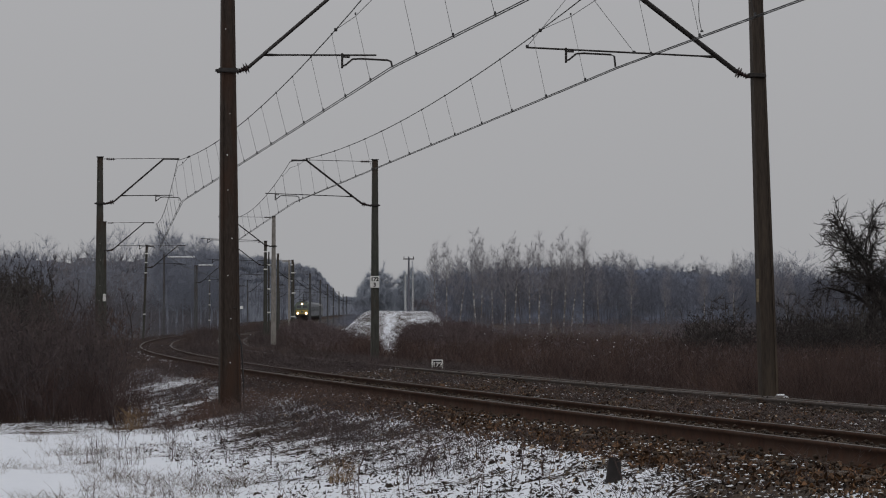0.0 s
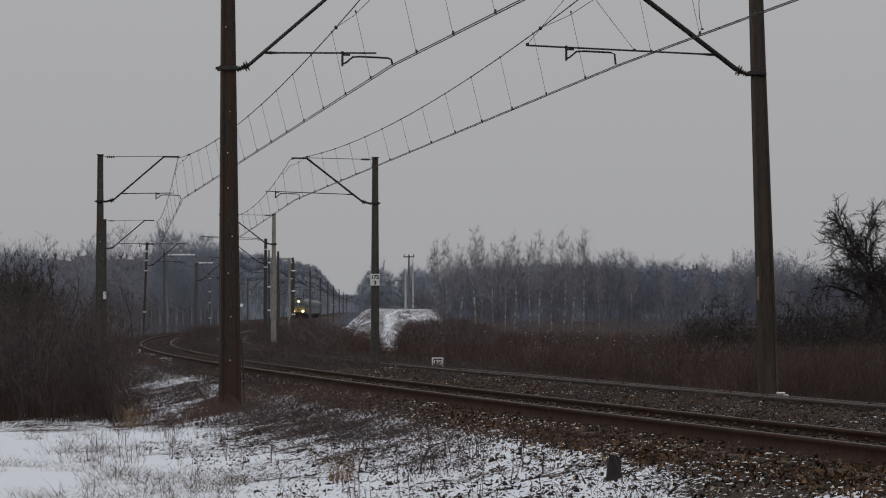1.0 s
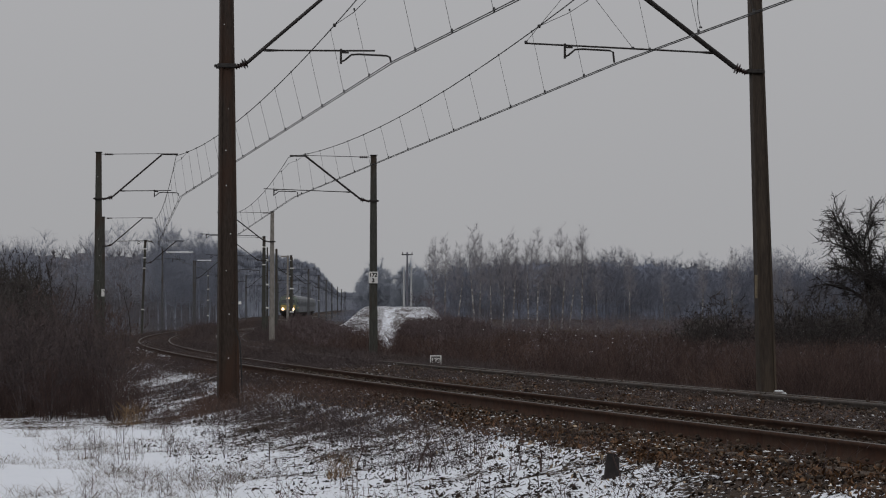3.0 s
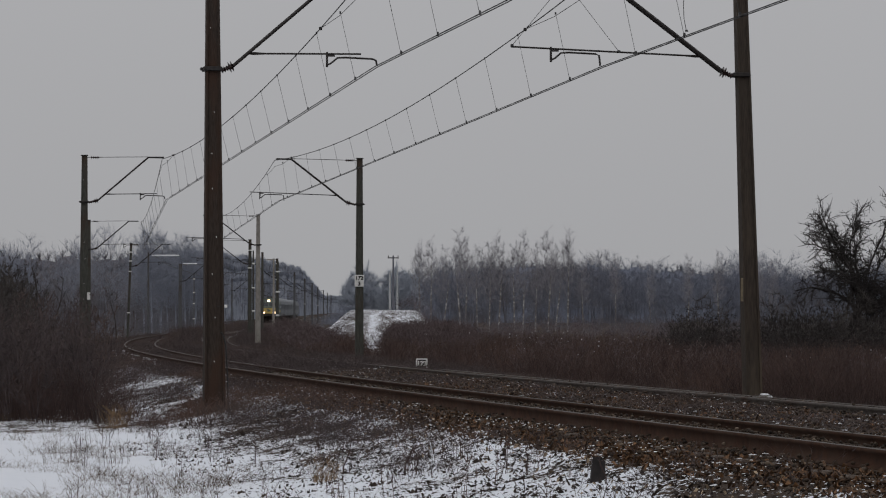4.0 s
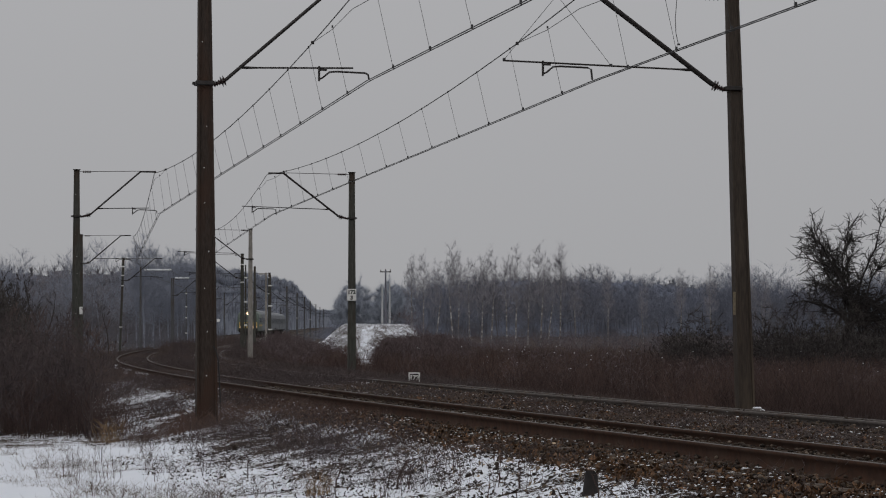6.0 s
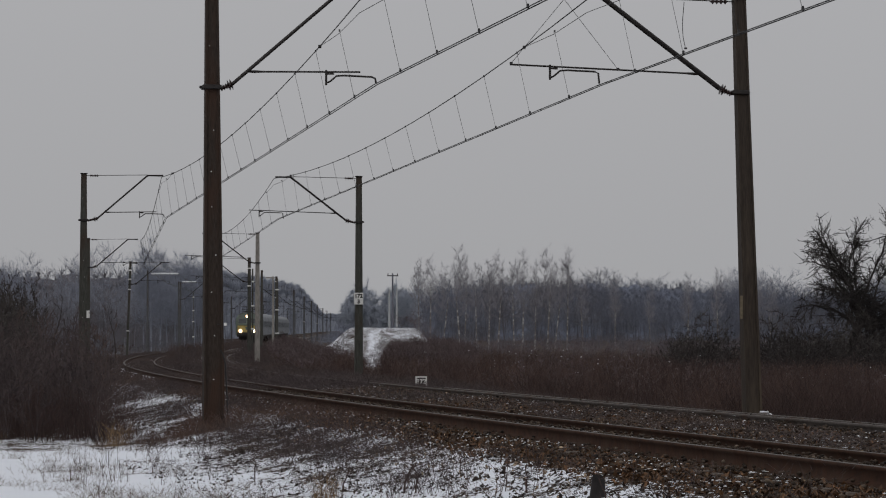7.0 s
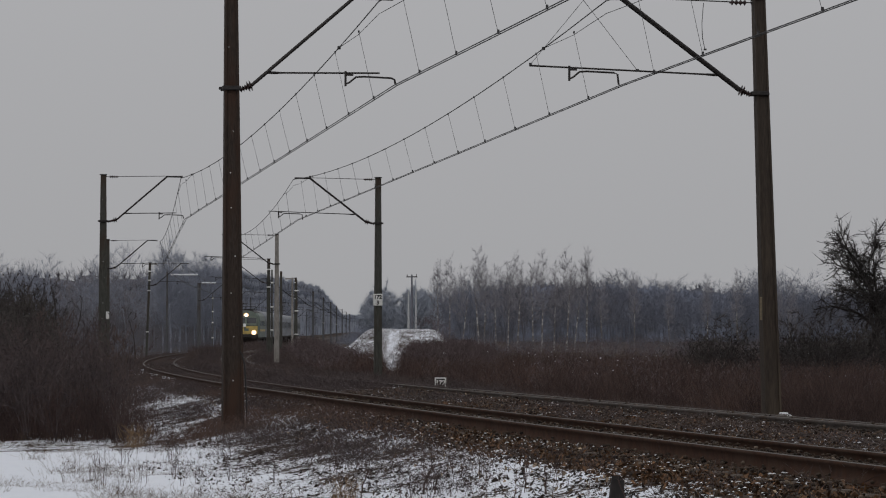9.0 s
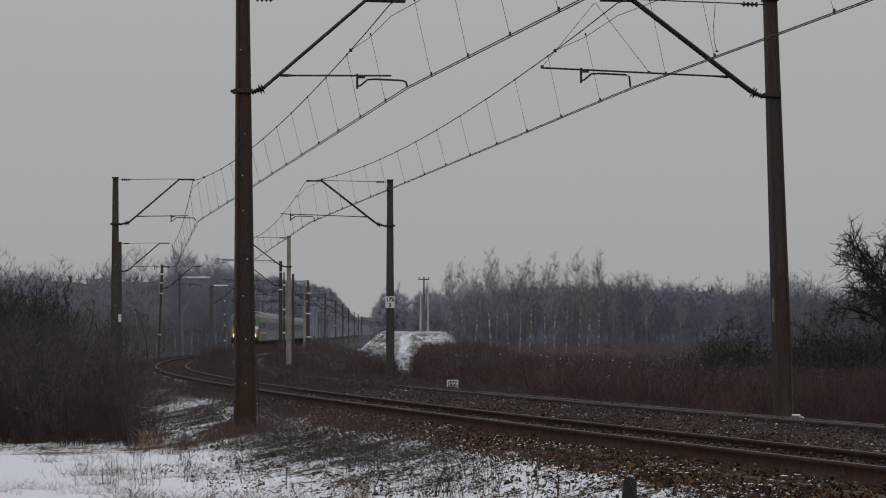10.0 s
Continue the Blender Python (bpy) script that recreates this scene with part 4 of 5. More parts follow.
APPLE = spreading_tree(233, 2.7, 24, 2.3)
tree(16.75, 110, APPLE, 30, (1.12, 1.12, 1.22), None, "gnarled dark leafless apple tree with spreading crooked branches", "tree", name="apple_tree")
APPLE2 = grown(235, (M_BARK, M_BARK), n=260, cz=1.8, rx=1.5, rz=1.6, trunk_r=0.06, twigs=6, twig_len=0.4, twig_r=0.007, crook=0.12, stems=4)
for i, (mils, y, k) in enumerate([(100.3, 118, 1.0), (129.9, 130, 1.1), (158.5, 95, 0.9), (93.2, 140, 0.8), (142.2, 120, 0.9), (-166.3, 70, 1.0), (-152.0, 88, 0.95), (155.5, 130, 1.2)]):
    tree(mils / 1000 * y, y, APPLE2, i * 83, (k, k, k), None, "dark tangled leafless shrub among the dry weeds", "shrub", "shrubs in the weeds", name="shrub")
SAPL = template(240, (M_BARK, M_BARK), height=5.2, trunk_r=0.07, primaries=9, spread=0.3, rise=1.4, first=0.4, twigs=(3, 3), twig_r=0.01, crook=0.16)
for i, (mils, y, k) in enumerate([(-145.5, 150, 0.9), (-140.1, 148, 1.0), (-135.6, 152, 0.85), (-156.1, 140, 0.8), (-112.2, 170, 0.7)]):
    tree(mils / 1000 * y, y, SAPL, i * 101, (k, k, k), None, "thin dark leaning sapling in the brush", "sapling", "saplings", name="sapling")

# ---------------------------------------------------------------- brush, weeds and grass
WEEDS = [stalks(300 + i, 46, 0.6, 0.5, 1.35, 0.006, 0.16, 1) for i in range(4)]
LOWW = [stalks(310 + i, 36, 0.35, 0.12, 0.42, 0.004, 0.35, 1) for i in range(4)]
STRAW = [stalks(320 + i, 22, 0.16, 0.10, 0.34, 0.0028, 0.38, 0) for i in range(4)]


def field(n, y0, y1, x0, x1, power=1.0):
    """Random places in the wedge of land between two sight lines."""
    y = y0 + (y1 - y0) * rng.uniform(0, 1, n) ** power
    return (x0 + (x1 - x0) * rng.uniform(0, 1, n)) * y, y


x, y = field(3200, 48, 210, -0.10, 0.19, 1.2)
gap = (np.abs(x / y + 0.0188) < 0.0050) & (y > 120)
k = (lateral(x, y) > 7.4) & (mound(x, y) < 0.02) & ~gap & ((bumps(x, y, 0.25, 31) > -0.35) | (lateral(x, y) < 12))
x, y = x[k], y[k]
spread_out("dry_weeds", "dense red-brown dry weeds filling the field", "weeds", x, y, rng.uniform(0.9, 1.3, len(x)), rng.uniform(0.7, 1.25, len(x)), M_WEED, WEEDS)
x, y = field(820, 56, 260, -0.10, 0.19, 1.1)
gap = (np.abs(x / y + 0.0188) < 0.0055) & (y > 100)
k = (lateral(x, y) > 8.5) & ~gap & ((mound(x, y) < 0.03) | (x / y > -0.0125))
x, y = x[k], y[k]
spread_out("bushes", "red-brown leafless bushes in the field", "bushes", x, y, rng.uniform(0.6, 1.1, len(x)), rng.uniform(0.45, 0.95, len(x)) * (0.8 + 0.2 * bumps(x, y, 0.2, 33)), M_TWIG, THIN)
x, y = field(640, 47, 190, -0.19, -0.09, 1.4)
k = (lateral(x, y) < -4.45) & (y > 47.5 + 3 * bumps(x, y, 0.35, 8))
x, y = x[k], y[k]
spread_out("bushes", "tangled brown leafless brush beside the line", "bushes", x, y, rng.uniform(0.7, 1.2, len(x)), rng.uniform(0.55, 1.15, len(x)), M_BRUSH, BUSH)
x, y = field(190, 72, 120, -0.19, -0.122, 1.0)
high = np.interp(x / y, [-0.18, -0.155, -0.134, -0.122], [1.7, 1.65, 1.4, 1.0]) * y / 88
k = lateral(x, y) < -5
x, y, high = x[k], y[k], high[k]
spread_out("bushes", "tall dark thicket behind the snowy clearing", "bushes", x, y, rng.uniform(1.1, 1.7, len(x)), high * rng.uniform(0.7, 1.05, len(x)), M_BARK, BUSH)
x, y = field(1500, 48, 150, -0.19, -0.06, 1.4)
k = (lateral(x, y) < -4.2) & (y > 48 + 3 * bumps(x, y, 0.35, 8))
x, y = x[k], y[k]
spread_out("dry_weeds", "dark dry weeds at the foot of the brush", "weeds", x, y, 1.0, rng.uniform(0.5, 1.1, len(x)), M_WEED, WEEDS)
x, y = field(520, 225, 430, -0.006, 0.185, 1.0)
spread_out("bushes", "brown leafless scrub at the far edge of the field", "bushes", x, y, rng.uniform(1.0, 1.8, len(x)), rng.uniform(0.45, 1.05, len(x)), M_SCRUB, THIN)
n = 900
y = 98 + 190 * rng.uniform(0, 1, n) ** 1.2
u = rng.uniform(7.9, 12.5, n)
s = slope(y)
x, y = track_x(y) + u, y - u * s
k = x / y < -0.0375 - 0.004 * bumps(x, y, 0.5, 54)
x, y = x[k], y[k]
high = (1.75 + y * np.interp(x / y, [-0.075, -0.058, -0.052, -0.044, -0.036], [-0.0005, 0.0005, 0.003, 0.0005, -0.0035]) - grade(y)) / 2.25
spread_out("bushes", "dense red-brown thicket on the inside of the curve", "bushes", x, y, rng.uniform(1.0, 1.5, len(x)), np.clip(high, 0.3, 1.2) * rng.uniform(0.72, 1.08, len(x)), M_TWIG, BUSH)
x, y = field(110, 190, 215, -0.040, -0.0245, 1.0)
high = np.interp(x / y, [-0.040, -0.035, -0.029, -0.0245], [0.62, 0.45, 0.28, 0.1])
x2, y2 = field(420, 150, 196, -0.0150, 0.016, 1.0)
high2 = np.interp(x2 / y2, [-0.0150, -0.0138, -0.011, 0.0, 0.008, 0.016], [0.3, 0.7, 0.86, 0.92, 0.9, 0.75])
x, y, high = np.concatenate([x, x2]), np.concatenate([y, y2]), np.concatenate([high, high2])
k = lateral(x, y) > 8
x, y, high = x[k], y[k], high[k]
spread_out("bushes", "dense red-brown brush in front of the snowy mound", "bushes", x, y, 0.9 + 0.3 * high, high * rng.uniform(0.75, 1.08, len(x)), M_TWIG, BUSH)
y = rng.uniform(95, 420, 400)
u = -rng.uniform(4.4, 11.0, 400)
x = track_x(y) + u
spread_out("bushes", "grey-brown thicket on the outside of the curve", "bushes", x, y, rng.uniform(0.9, 1.6, len(x)), rng.uniform(0.3, 1.2, len(x)) * (0.9 + 0.6 * bumps(x, y, 0.15, 52)), M_WOODN, THIN)
# Thicket fills ground that haze would veil; its blue-grey is haze colour.
n = 420
y = rng.uniform(310, 1000, n)
x = track_x(y) + 8.5 + rng.uniform(0, 9, n)
k = x / y < -0.0285
x, y = x[k], y[k]
spread_out("bushes", "haze-coloured leafless thicket along the far line", "bushes", x, y, rng.uniform(1.2, 2.2, len(x)), rng.uniform(0.5, 1.1, len(x)), M_GROVE, THIN)
x, y = field(430, 92, 190, 0.09, 0.185, 1.0)
k = (x / y > 0.125) | (rng.uniform(0, 1, len(x)) < 0.35)
x, y = x[k], y[k]
spread_out("bushes", "dark tangled leafless shrubs round the apple tree", "bushes", x, y, rng.uniform(1.1, 1.7, len(x)), rng.uniform(0.6, 1.35, len(x)), M_DBARK, THIN)
# low weeds on the bank, between the tracks and along the far shoulder
y = 19 + 75 * rng.uniform(0, 1, 2600) ** 1.3
u = np.where(rng.uniform(0, 1, 2600) < 0.45, rng.uniform(-5.2, -1.6, 2600), np.where(rng.uniform(0, 1, 2600) < 0.55, rng.uniform(1.3, 2.9, 2600), rng.uniform(5.6, 7.6, 2600)))
s = slope(y)
c = 1 / np.sqrt(1 + s * s)
x, yy = track_x(y) + u * c, y - u * s * c
k = (np.exp(-((u + 2.4) / 0.8) ** 2) * np.clip((yy - 31) / 8, 0, 0.28) > rng.uniform(0, 1, len(x))) | (u > 1) | ((u > -1.9) & (bumps(x, yy, 0.8, 41) > 0.1)) | (rng.uniform(0, 1, len(x)) < 0.06)
x, yy, u = x[k], yy[k], u[k]
spread_out("low_weeds", "short dark withered weeds on the bank and between the tracks", "weeds", x, yy, 1.0, np.where(u > 1, 0.5, 0.8) * rng.uniform(0.5, 1.2, len(x)), M_BRUSH, LOWW)
n = 260
y = rng.uniform(27, 60, n)
u = -2.6 + rng.normal(0, 0.55, n)
x, yy = track_x(y) + u, y - u * slope(y)
k = (bumps(x, yy, 0.6, 47) > -0.1) & (u < -1.5)
x, yy = x[k], yy[k]
spread_out("low_weeds", "dark withered weed stems covering the bank", "weeds", x, yy, 1.1, rng.uniform(0.5, 1.15, len(x)), M_BRUSH, LOWW)
x, y = field(130, 21, 40, -0.14, 0.16, 1.0)
k = (lateral(x, y) < -2.2) & (lateral(x, y) > -7.0)
x, y = x[k], y[k]
spread_out("weed_stems", "single dark dead weed stems standing in the snow", "weeds", x, y, rng.uniform(0.5, 1.0, len(x)), rng.uniform(0.6, 1.3, len(x)), M_WEED, [stalks(330 + i, 4, 0.10, 0.25, 0.65, 0.0065, 0.16, 5) for i in range(4)])
y = rng.uniform(200, 216, 420)
x = y * rng.uniform(-0.034, -0.012, 420)
k = bumps(x, y * 0.5, 1.5, 17) < 0.15
x, y = x[k], y[k]
spread_out("dry_grass", "brown grass showing through snow on the mound", "grass", x, y, rng.uniform(0.5, 1.0, len(x)), rng.uniform(0.3, 0.8, len(x)), M_WEED, LOWW)
y = 66 + 150 * rng.uniform(0, 1, 4200) ** 1.2
u = rng.uniform(-3.4, 7.6, 4200)
u = np.where(np.abs(np.abs(u - 2.05) - 2.05) < 1.0, np.where(np.abs(np.abs(u - 2.05) - 2.05) < 0.55, u, u + 1.0), u)
s = slope(y)
x, yy = track_x(y) + u, y - u * s
inside = np.abs(np.abs(u - 2.05) - 2.05) < 1.2
spread_out("low_weeds", "withered weeds on the ballast round the curve", "weeds", x, yy, 1.3, np.where(inside, 0.65, 1.1) * rng.uniform(0.5, 1.1, len(x)), M_BRUSH, LOWW)
n = 620
y = rng.uniform(150, 300, n)
u = np.where(rng.uniform(0, 1, n) < 0.35, rng.uniform(1.7, 2.7, n), rng.uniform(5.6, 8.0, n))
x, yy = track_x(y) + u, y - u * slope(y)
spread_out("dry_weeds", "tall grey-brown weeds between and beside the far tracks", "weeds", x, yy, 1.1, rng.uniform(0.45, 0.95, n), M_BRUSH, WEEDS)
n = 46
a = rng.uniform(0, 6.283, n)
q = rng.uniform(0.25, 1.1, n)
foot = place(47.4, -2.95)
x, y = foot.x + q * np.cos(a), foot.y - 0.2 + q * np.sin(a)
spread_out("low_weeds", "brown weeds round the foot of the mast", "weeds", x, y, 1.0, rng.uniform(0.7, 1.4, n), M_WEED, LOWW)
y = rng.uniform(40, 86, 230)
u = rng.uniform(-1.75, -1.0, 230)
s = slope(y)
x, yy = track_x(y) + u, y - u * s
spread_out("low_weeds", "withered weeds growing along the ballast edge", "weeds", x, yy, 0.9, rng.uniform(0.35, 0.8, 230), M_WEED, LOWW)
# straw tufts standing out of the snow
x, y = field(2200, 21, 50, -0.19, 0.08, 1.0)
k = (lateral(x, y) < -4.4) & (bumps(x, y, 1.1, 43) + 0.25 * bumps(x, y, 0.4, 44) > np.where(lateral(x, y) < -6.5, 0.16, 0.0))
x, y = x[k], y[k]
spread_out("dry_grass", "thin straw-brown grass tufts poking through snow", "grass", x, y, rng.uniform(0.6, 1.5, len(x)), rng.uniform(0.3, 0.9, len(x)), M_GRASS, STRAW)


def leaf_template(seed):
    r = np.random.RandomState(seed)
    v, f = [], []
    for k in range(7):
        c = np.array([r.normal(0, 0.09), r.normal(0, 0.09), r.uniform(0, 0.04)])
        a, L, W = r.uniform(0, 6.28), r.uniform(0.018, 0.045), r.uniform(0.010, 0.024)
        e1, e2 = np.array([math.cos(a), math.sin(a), r.normal(0, 0.6)]), np.array([-math.sin(a), math.cos(a), r.normal(0, 0.6)])
        o = len(v)
        v += [c - e1 * L, c + e2 * W + [0, 0, 0.010], c + e1 * L, c - e2 * W + [0, 0, 0.010], c - np.array([0, 0, 0.006])]
        f += [[o, o + 4, o + 1], [o + 1, o + 4, o + 2], [o + 2, o + 4, o + 3], [o + 3, o + 4, o]]
    return np.array(v), np.array(f)


y = 18 + 50 * rng.uniform(0, 1, 9000) ** 1.5
u = np.where(rng.uniform(0, 1, 9000) < 0.22, rng.uniform(1.0, 3.2, 9000), -0.95 - 4.2 * rng.uniform(0, 1, 9000) ** 1.5)
s = slope(y)
c = 1 / np.sqrt(1 + s * s)
x, yy = track_x(y) + u * c, y - u * s * c
k = (bumps(x, yy, 0.9, 45) > -0.05) | (u > -1.7)
LEAVES = [leaf_template(400 + i) for i in range(5)]
low = k & (u < -1.9)
spread_out("dead_leaves", "wet blackened dead leaves lying in the snow", "leaves", x[low], yy[low], rng.uniform(0.6, 1.15, low.sum()), rng.uniform(0.4, 0.9, low.sum()), M_DLEAF, LEAVES)
n = 4400
y2 = 20 + 34 * rng.uniform(0, 1, n) ** 1.3
u2 = rng.uniform(-3.9, -1.5, n)
spread_out("dead_leaves", "dark sodden leaves scattered over the snowy bank", "leaves", track_x(y2) + u2, y2 - u2 * slope(y2), rng.uniform(0.6, 1.3, n), rng.uniform(0.3, 0.8, n), M_DLEAF, [(v[:15], f[:12]) for v, f in LEAVES])
k = k & ~low
x, yy = x[k], yy[k]
spread_out("dead_leaves", "curled brown dead leaves and clods along the track", "leaves", x, yy, rng.uniform(0.6, 1.15, len(x)), rng.uniform(0.5, 1.1, len(x)), M_LEAF, LEAVES)

x, y = field(420, 50, 130, -0.10, 0.18, 1.2)
k = (lateral(x, y) > 7.6) & (bumps(x, y, 0.3, 51) > 0.22)
x, y = x[k], y[k]
crumb = bmesh.new()
bmesh.ops.create_icosphere(crumb, subdivisions=1, radius=0.04)
crumb_v = np.array([q.co[:] for q in crumb.verts]) * np.array([1.3, 1.0, 0.6]) * np.random.RandomState(9).uniform(0.5, 1.3, (12, 1))
crumb_f = np.array([[q.index for q in ff.verts] for ff in crumb.faces])
crumb.free()
n = len(x)
z = ground_z(x, y) + rng.uniform(0.8, 1.5, n)
me = mesh_from("snow_crumbs", *scatter(crumb_v, crumb_f, np.stack([x, y, z, rand_turn(n), rng.uniform(0.3, 0.95, n), rng.uniform(0.3, 0.8, n)], 1)), M_SNOW)
tagged(new("snow_crumbs", me), "small lumps of snow caught on the dry weeds", "snow", kind="stuff")

y = 18 + 60 * rng.uniform(0, 1, 4200) ** 1.3
u = np.where(rng.uniform(0, 1, 4200) < 0.4, rng.uniform(1.2, 3.3, 4200), rng.uniform(-2.4, -0.9, 4200))
s = slope(y)
x, y = track_x(y) + u, y - u * s
k = bumps(x, y, 1.3, 55) > 0.0
x, y = x[k], y[k]
n = len(x)
me = mesh_from("snow_flecks", *scatter(crumb_v, crumb_f, np.stack([x, y, ground_z(x, y) + rng.uniform(0.01, 0.06, n), rand_turn(n), rng.uniform(0.15, 0.8, n) * rng.uniform(0.4, 1.2, n), rng.uniform(0.08, 0.3, n)], 1)), M_SNOW)
tagged(new("snow_flecks", me), "flecks of snow on the ballast and dead leaves", "snow", kind="stuff")

n = 60
y = rng.uniform(76, 118, n)
u = rng.uniform(-1.5, -0.9, n)
x, y = track_x(y) + u, y - u * slope(y)
me = mesh_from("snow_flecks", *scatter(crumb_v, crumb_f, np.stack([x, y, ground_z(x, y) + 0.06, rand_turn(n), rng.uniform(0.6, 2.2, n), rng.uniform(0.5, 1.2, n)], 1)), M_SNOW)
tagged(new("snow_flecks", me), "small heaps of snow lying beside the rails on the curve", "snow", kind="stuff")

M_PALE = material("pale_curled_leaves", (0.20, 0.145, 0.10), (0.50, 0.39, 0.27), 11, 0.8, 0.2, per_piece=0.6)
n = 4300
y = 18 + 45 * rng.uniform(0, 1, n) ** 1.5
u = np.where(rng.uniform(0, 1, n) < 0.3, rng.uniform(1.1, 3.2, n), rng.uniform(-2.6, -0.88, n))
s = slope(y)
x, y = track_x(y) + u, y - u * s
n2 = 2600
y2 = 18 + 34 * rng.uniform(0, 1, n2) ** 1.3
u2 = np.where(rng.uniform(0, 1, n2) < 0.25, rng.uniform(1.3, 3.0, n2), rng.uniform(-1.95, -0.93, n2))
spread_out("leaf_litter", "heaped brown leaf litter along the rail", "leaves", track_x(y2) + u2, y2 - u2 * slope(y2), rng.uniform(0.6, 1.15, n2), rng.uniform(0.7, 1.5, n2), M_LEAF, [leaf_template(440 + i) for i in range(4)])
small = [leaf_template(420 + i) for i in range(4)]
spread_out("dead_leaves", "pale tan curled leaves scattered over the ballast edge", "leaves", x, y, rng.uniform(0.35, 0.8, n), rng.uniform(0.4, 0.9, n), M_PALE, [(v[:10], f[:8]) for v, f in small])

# single dead plants standing in the snow
PLANT = [grown(350 + i, (M_WEED, M_WEED), n=16, cz=0.42, rx=0.17, rz=0.3, trunk_r=0.009, twigs=2, twig_len=0.12, twig_r=0.003, crook=0.12) for i in range(3)]
for i, (mils, y, k) in enumerate([(-8.0, 28.5, 1.0), (-4.5, 28.2, 0.8), (36.0, 26.0, 0.8), (64.5, 24.0, 0.7), (29.0, 27.0, 0.7), (-62.0, 33.0, 0.8), (-30.0, 30.0, 0.9), (74.0, 24.5, 0.6), (12.0, 29.0, 0.6)]):
    tree(mils / 1000 * y, y, PLANT[i % 3], i * 67, (k, k, k), None, "dry dead weed with forked brown stems in snow", "weed", "dead weeds", sink=0.02, name="dead_weed")
M_STRAWB = material("orange_straw", (0.16, 0.105, 0.06), (0.28, 0.19, 0.11), 3, 0.85, 0.0, per_piece=0.3)
for i, (mils, y, k) in enumerate([(-36.5, 29.5, 1.0), (-112.0, 46.0, 1.6)]):
    x = mils / 1000 * y
    v, f = stalks(360 + i, 90, 0.13, 0.14, 0.36, 0.004, 0.3, 0)
    tuft = tagged(new("grass_tuft", mesh_from("grass_tuft", v, f, M_STRAWB)), "tuft of orange-brown straw grass in the snow", "grass", "straw tufts")
    tuft.matrix_world = Matrix.Translation((x, y, float(ground_z(x, y)))) @ Matrix.Diagonal((k, k, k, 1))

# ---------------------------------------------------------------- lineside things
def steel_pole(mils, y, top_z, label, mat, bands=(), cross=None, r=0.09, lean=0.0, group="lineside poles"):
    x = mils / 1000 * y
    g = float(ground_z(x, y)) - 0.2
    root = tagged(new("lineside_pole"), label, "pole", group)
    root.matrix_world = Matrix.Translation((x, y, g)) @ pose(0, 0, 0, 0, lean, 0)
    h = top_z - g
    bm = bmesh.new()
    tube(bm, [(0, 0, 0), (0, 0, h * 0.5), (0, 0, h)], [r, r * 0.85, r * 0.7], 8)
    part("pole", bm, mat, root)
    for b in bands:
        bm = bmesh.new()
        tube(bm, [(0, 0, h * b - 0.06), (0, 0, h * b), (0, 0, h * b + 0.06)], [r * 1.3, r * 1.9, r * 1.3], 8)
        part("white_band", bm, M_WHITE, root, "snowy white band")
    if cross:
        x0, x1, zz, m = cross
        bm = bmesh.new()
        box(bm, ((x0 + x1) / 2, 0, h + zz), (x1 - x0, 0.12, 0.12), 0.015)
        part("crossarm", bm, m, root)
    return root


steel_pole(-100.9, 226, 6.9, "steel post with a snow-topped crossarm", M_RUST3, (), (0.3, 2.5, -0.25, M_SNOW), 0.10)
steel_pole(-89.7, 268, 6.9, "steel post with a snow-topped crossarm", M_RUST3, (), (0.35, 1.7, 0.0, M_SNOW), 0.09)
steel_pole(-84.4, 290, 6.4, "slim post with white insulator bands", M_RUST3, (0.25, 0.5, 0.68, 0.9), None, 0.07)
steel_pole(-59.7, 223, 6.85, "plain dark steel post by the line", M_RUST2, (), None, 0.13)
steel_pole(-63.0, 190, 6.1, "dark post with white bands", M_RUST2, (0.35, 0.6, 0.86), None, 0.07)
steel_pole(-55.6, 236, 6.65, "pale lamp post with a short bracket", M_CONC, (), (-0.6, 0.1, -0.1, M_CONC), 0.11)
steel_pole(-54.1, 240, 6.55, "dark post with white bands", M_RUST2, (0.3, 0.6, 0.86), None, 0.11)


def utility_pole(mils, y, height, cross, mat):
    x = mils / 1000 * y
    root = tagged(new("utility_pole"), "pale utility pole standing on the snowy mound", "pole", "utility poles")
    root.matrix_world = Matrix.Translation((x, y, float(ground_z(x, y)) - 0.2))
    bm = bmesh.new()
    tube(bm, [(0, 0, 0), (0, 0, height)], [0.14, 0.09], 8)
    part("pole", bm, mat, root)
    if cross:
        bm = bmesh.new()
        box(bm, (0, 0, height - 0.25), (1.3, 0.1, 0.12), 0.01)
        part("crossarm", bm, M_DARK, root)
        for dx in (-0.55, 0, 0.55):
            bm = bmesh.new()
            tube(bm, [(dx, 0, height - 0.19), (dx, 0, height - 0.05), (dx, 0, height + 0.06)], [0.03, 0.06, 0.03], 6)
            part("insulator", bm, M_INSUL, root)


M_PALEPOLE = material("bleached_pale_wood", (0.34, 0.35, 0.36), (0.46, 0.47, 0.48), 9, 0.85, 0.3, c3=(0.26, 0.26, 0.27), scale3=0.8, stretch=(2, 2, 0.5))
utility_pole(-12.4, 322, 6.6, True, M_WOODN)
utility_pole(-13.6, 326, 4.8, False, M_PALEPOLE)
utility_pole(-10.9, 328, 5.0, False, M_PALEPOLE)


def text(body, size, m, parent, mat):
    cu = bpy.data.curves.new("figures", "FONT")
    cu.body, cu.size, cu.align_x, cu.align_y, cu.extrude, cu.offset = body, size, "CENTER", "CENTER", 0.002, 0.009
    cu.materials.append(mat)
    ob = new("figures", cu)
    ob.parent = parent
    ob.matrix_basis = m
    return ob


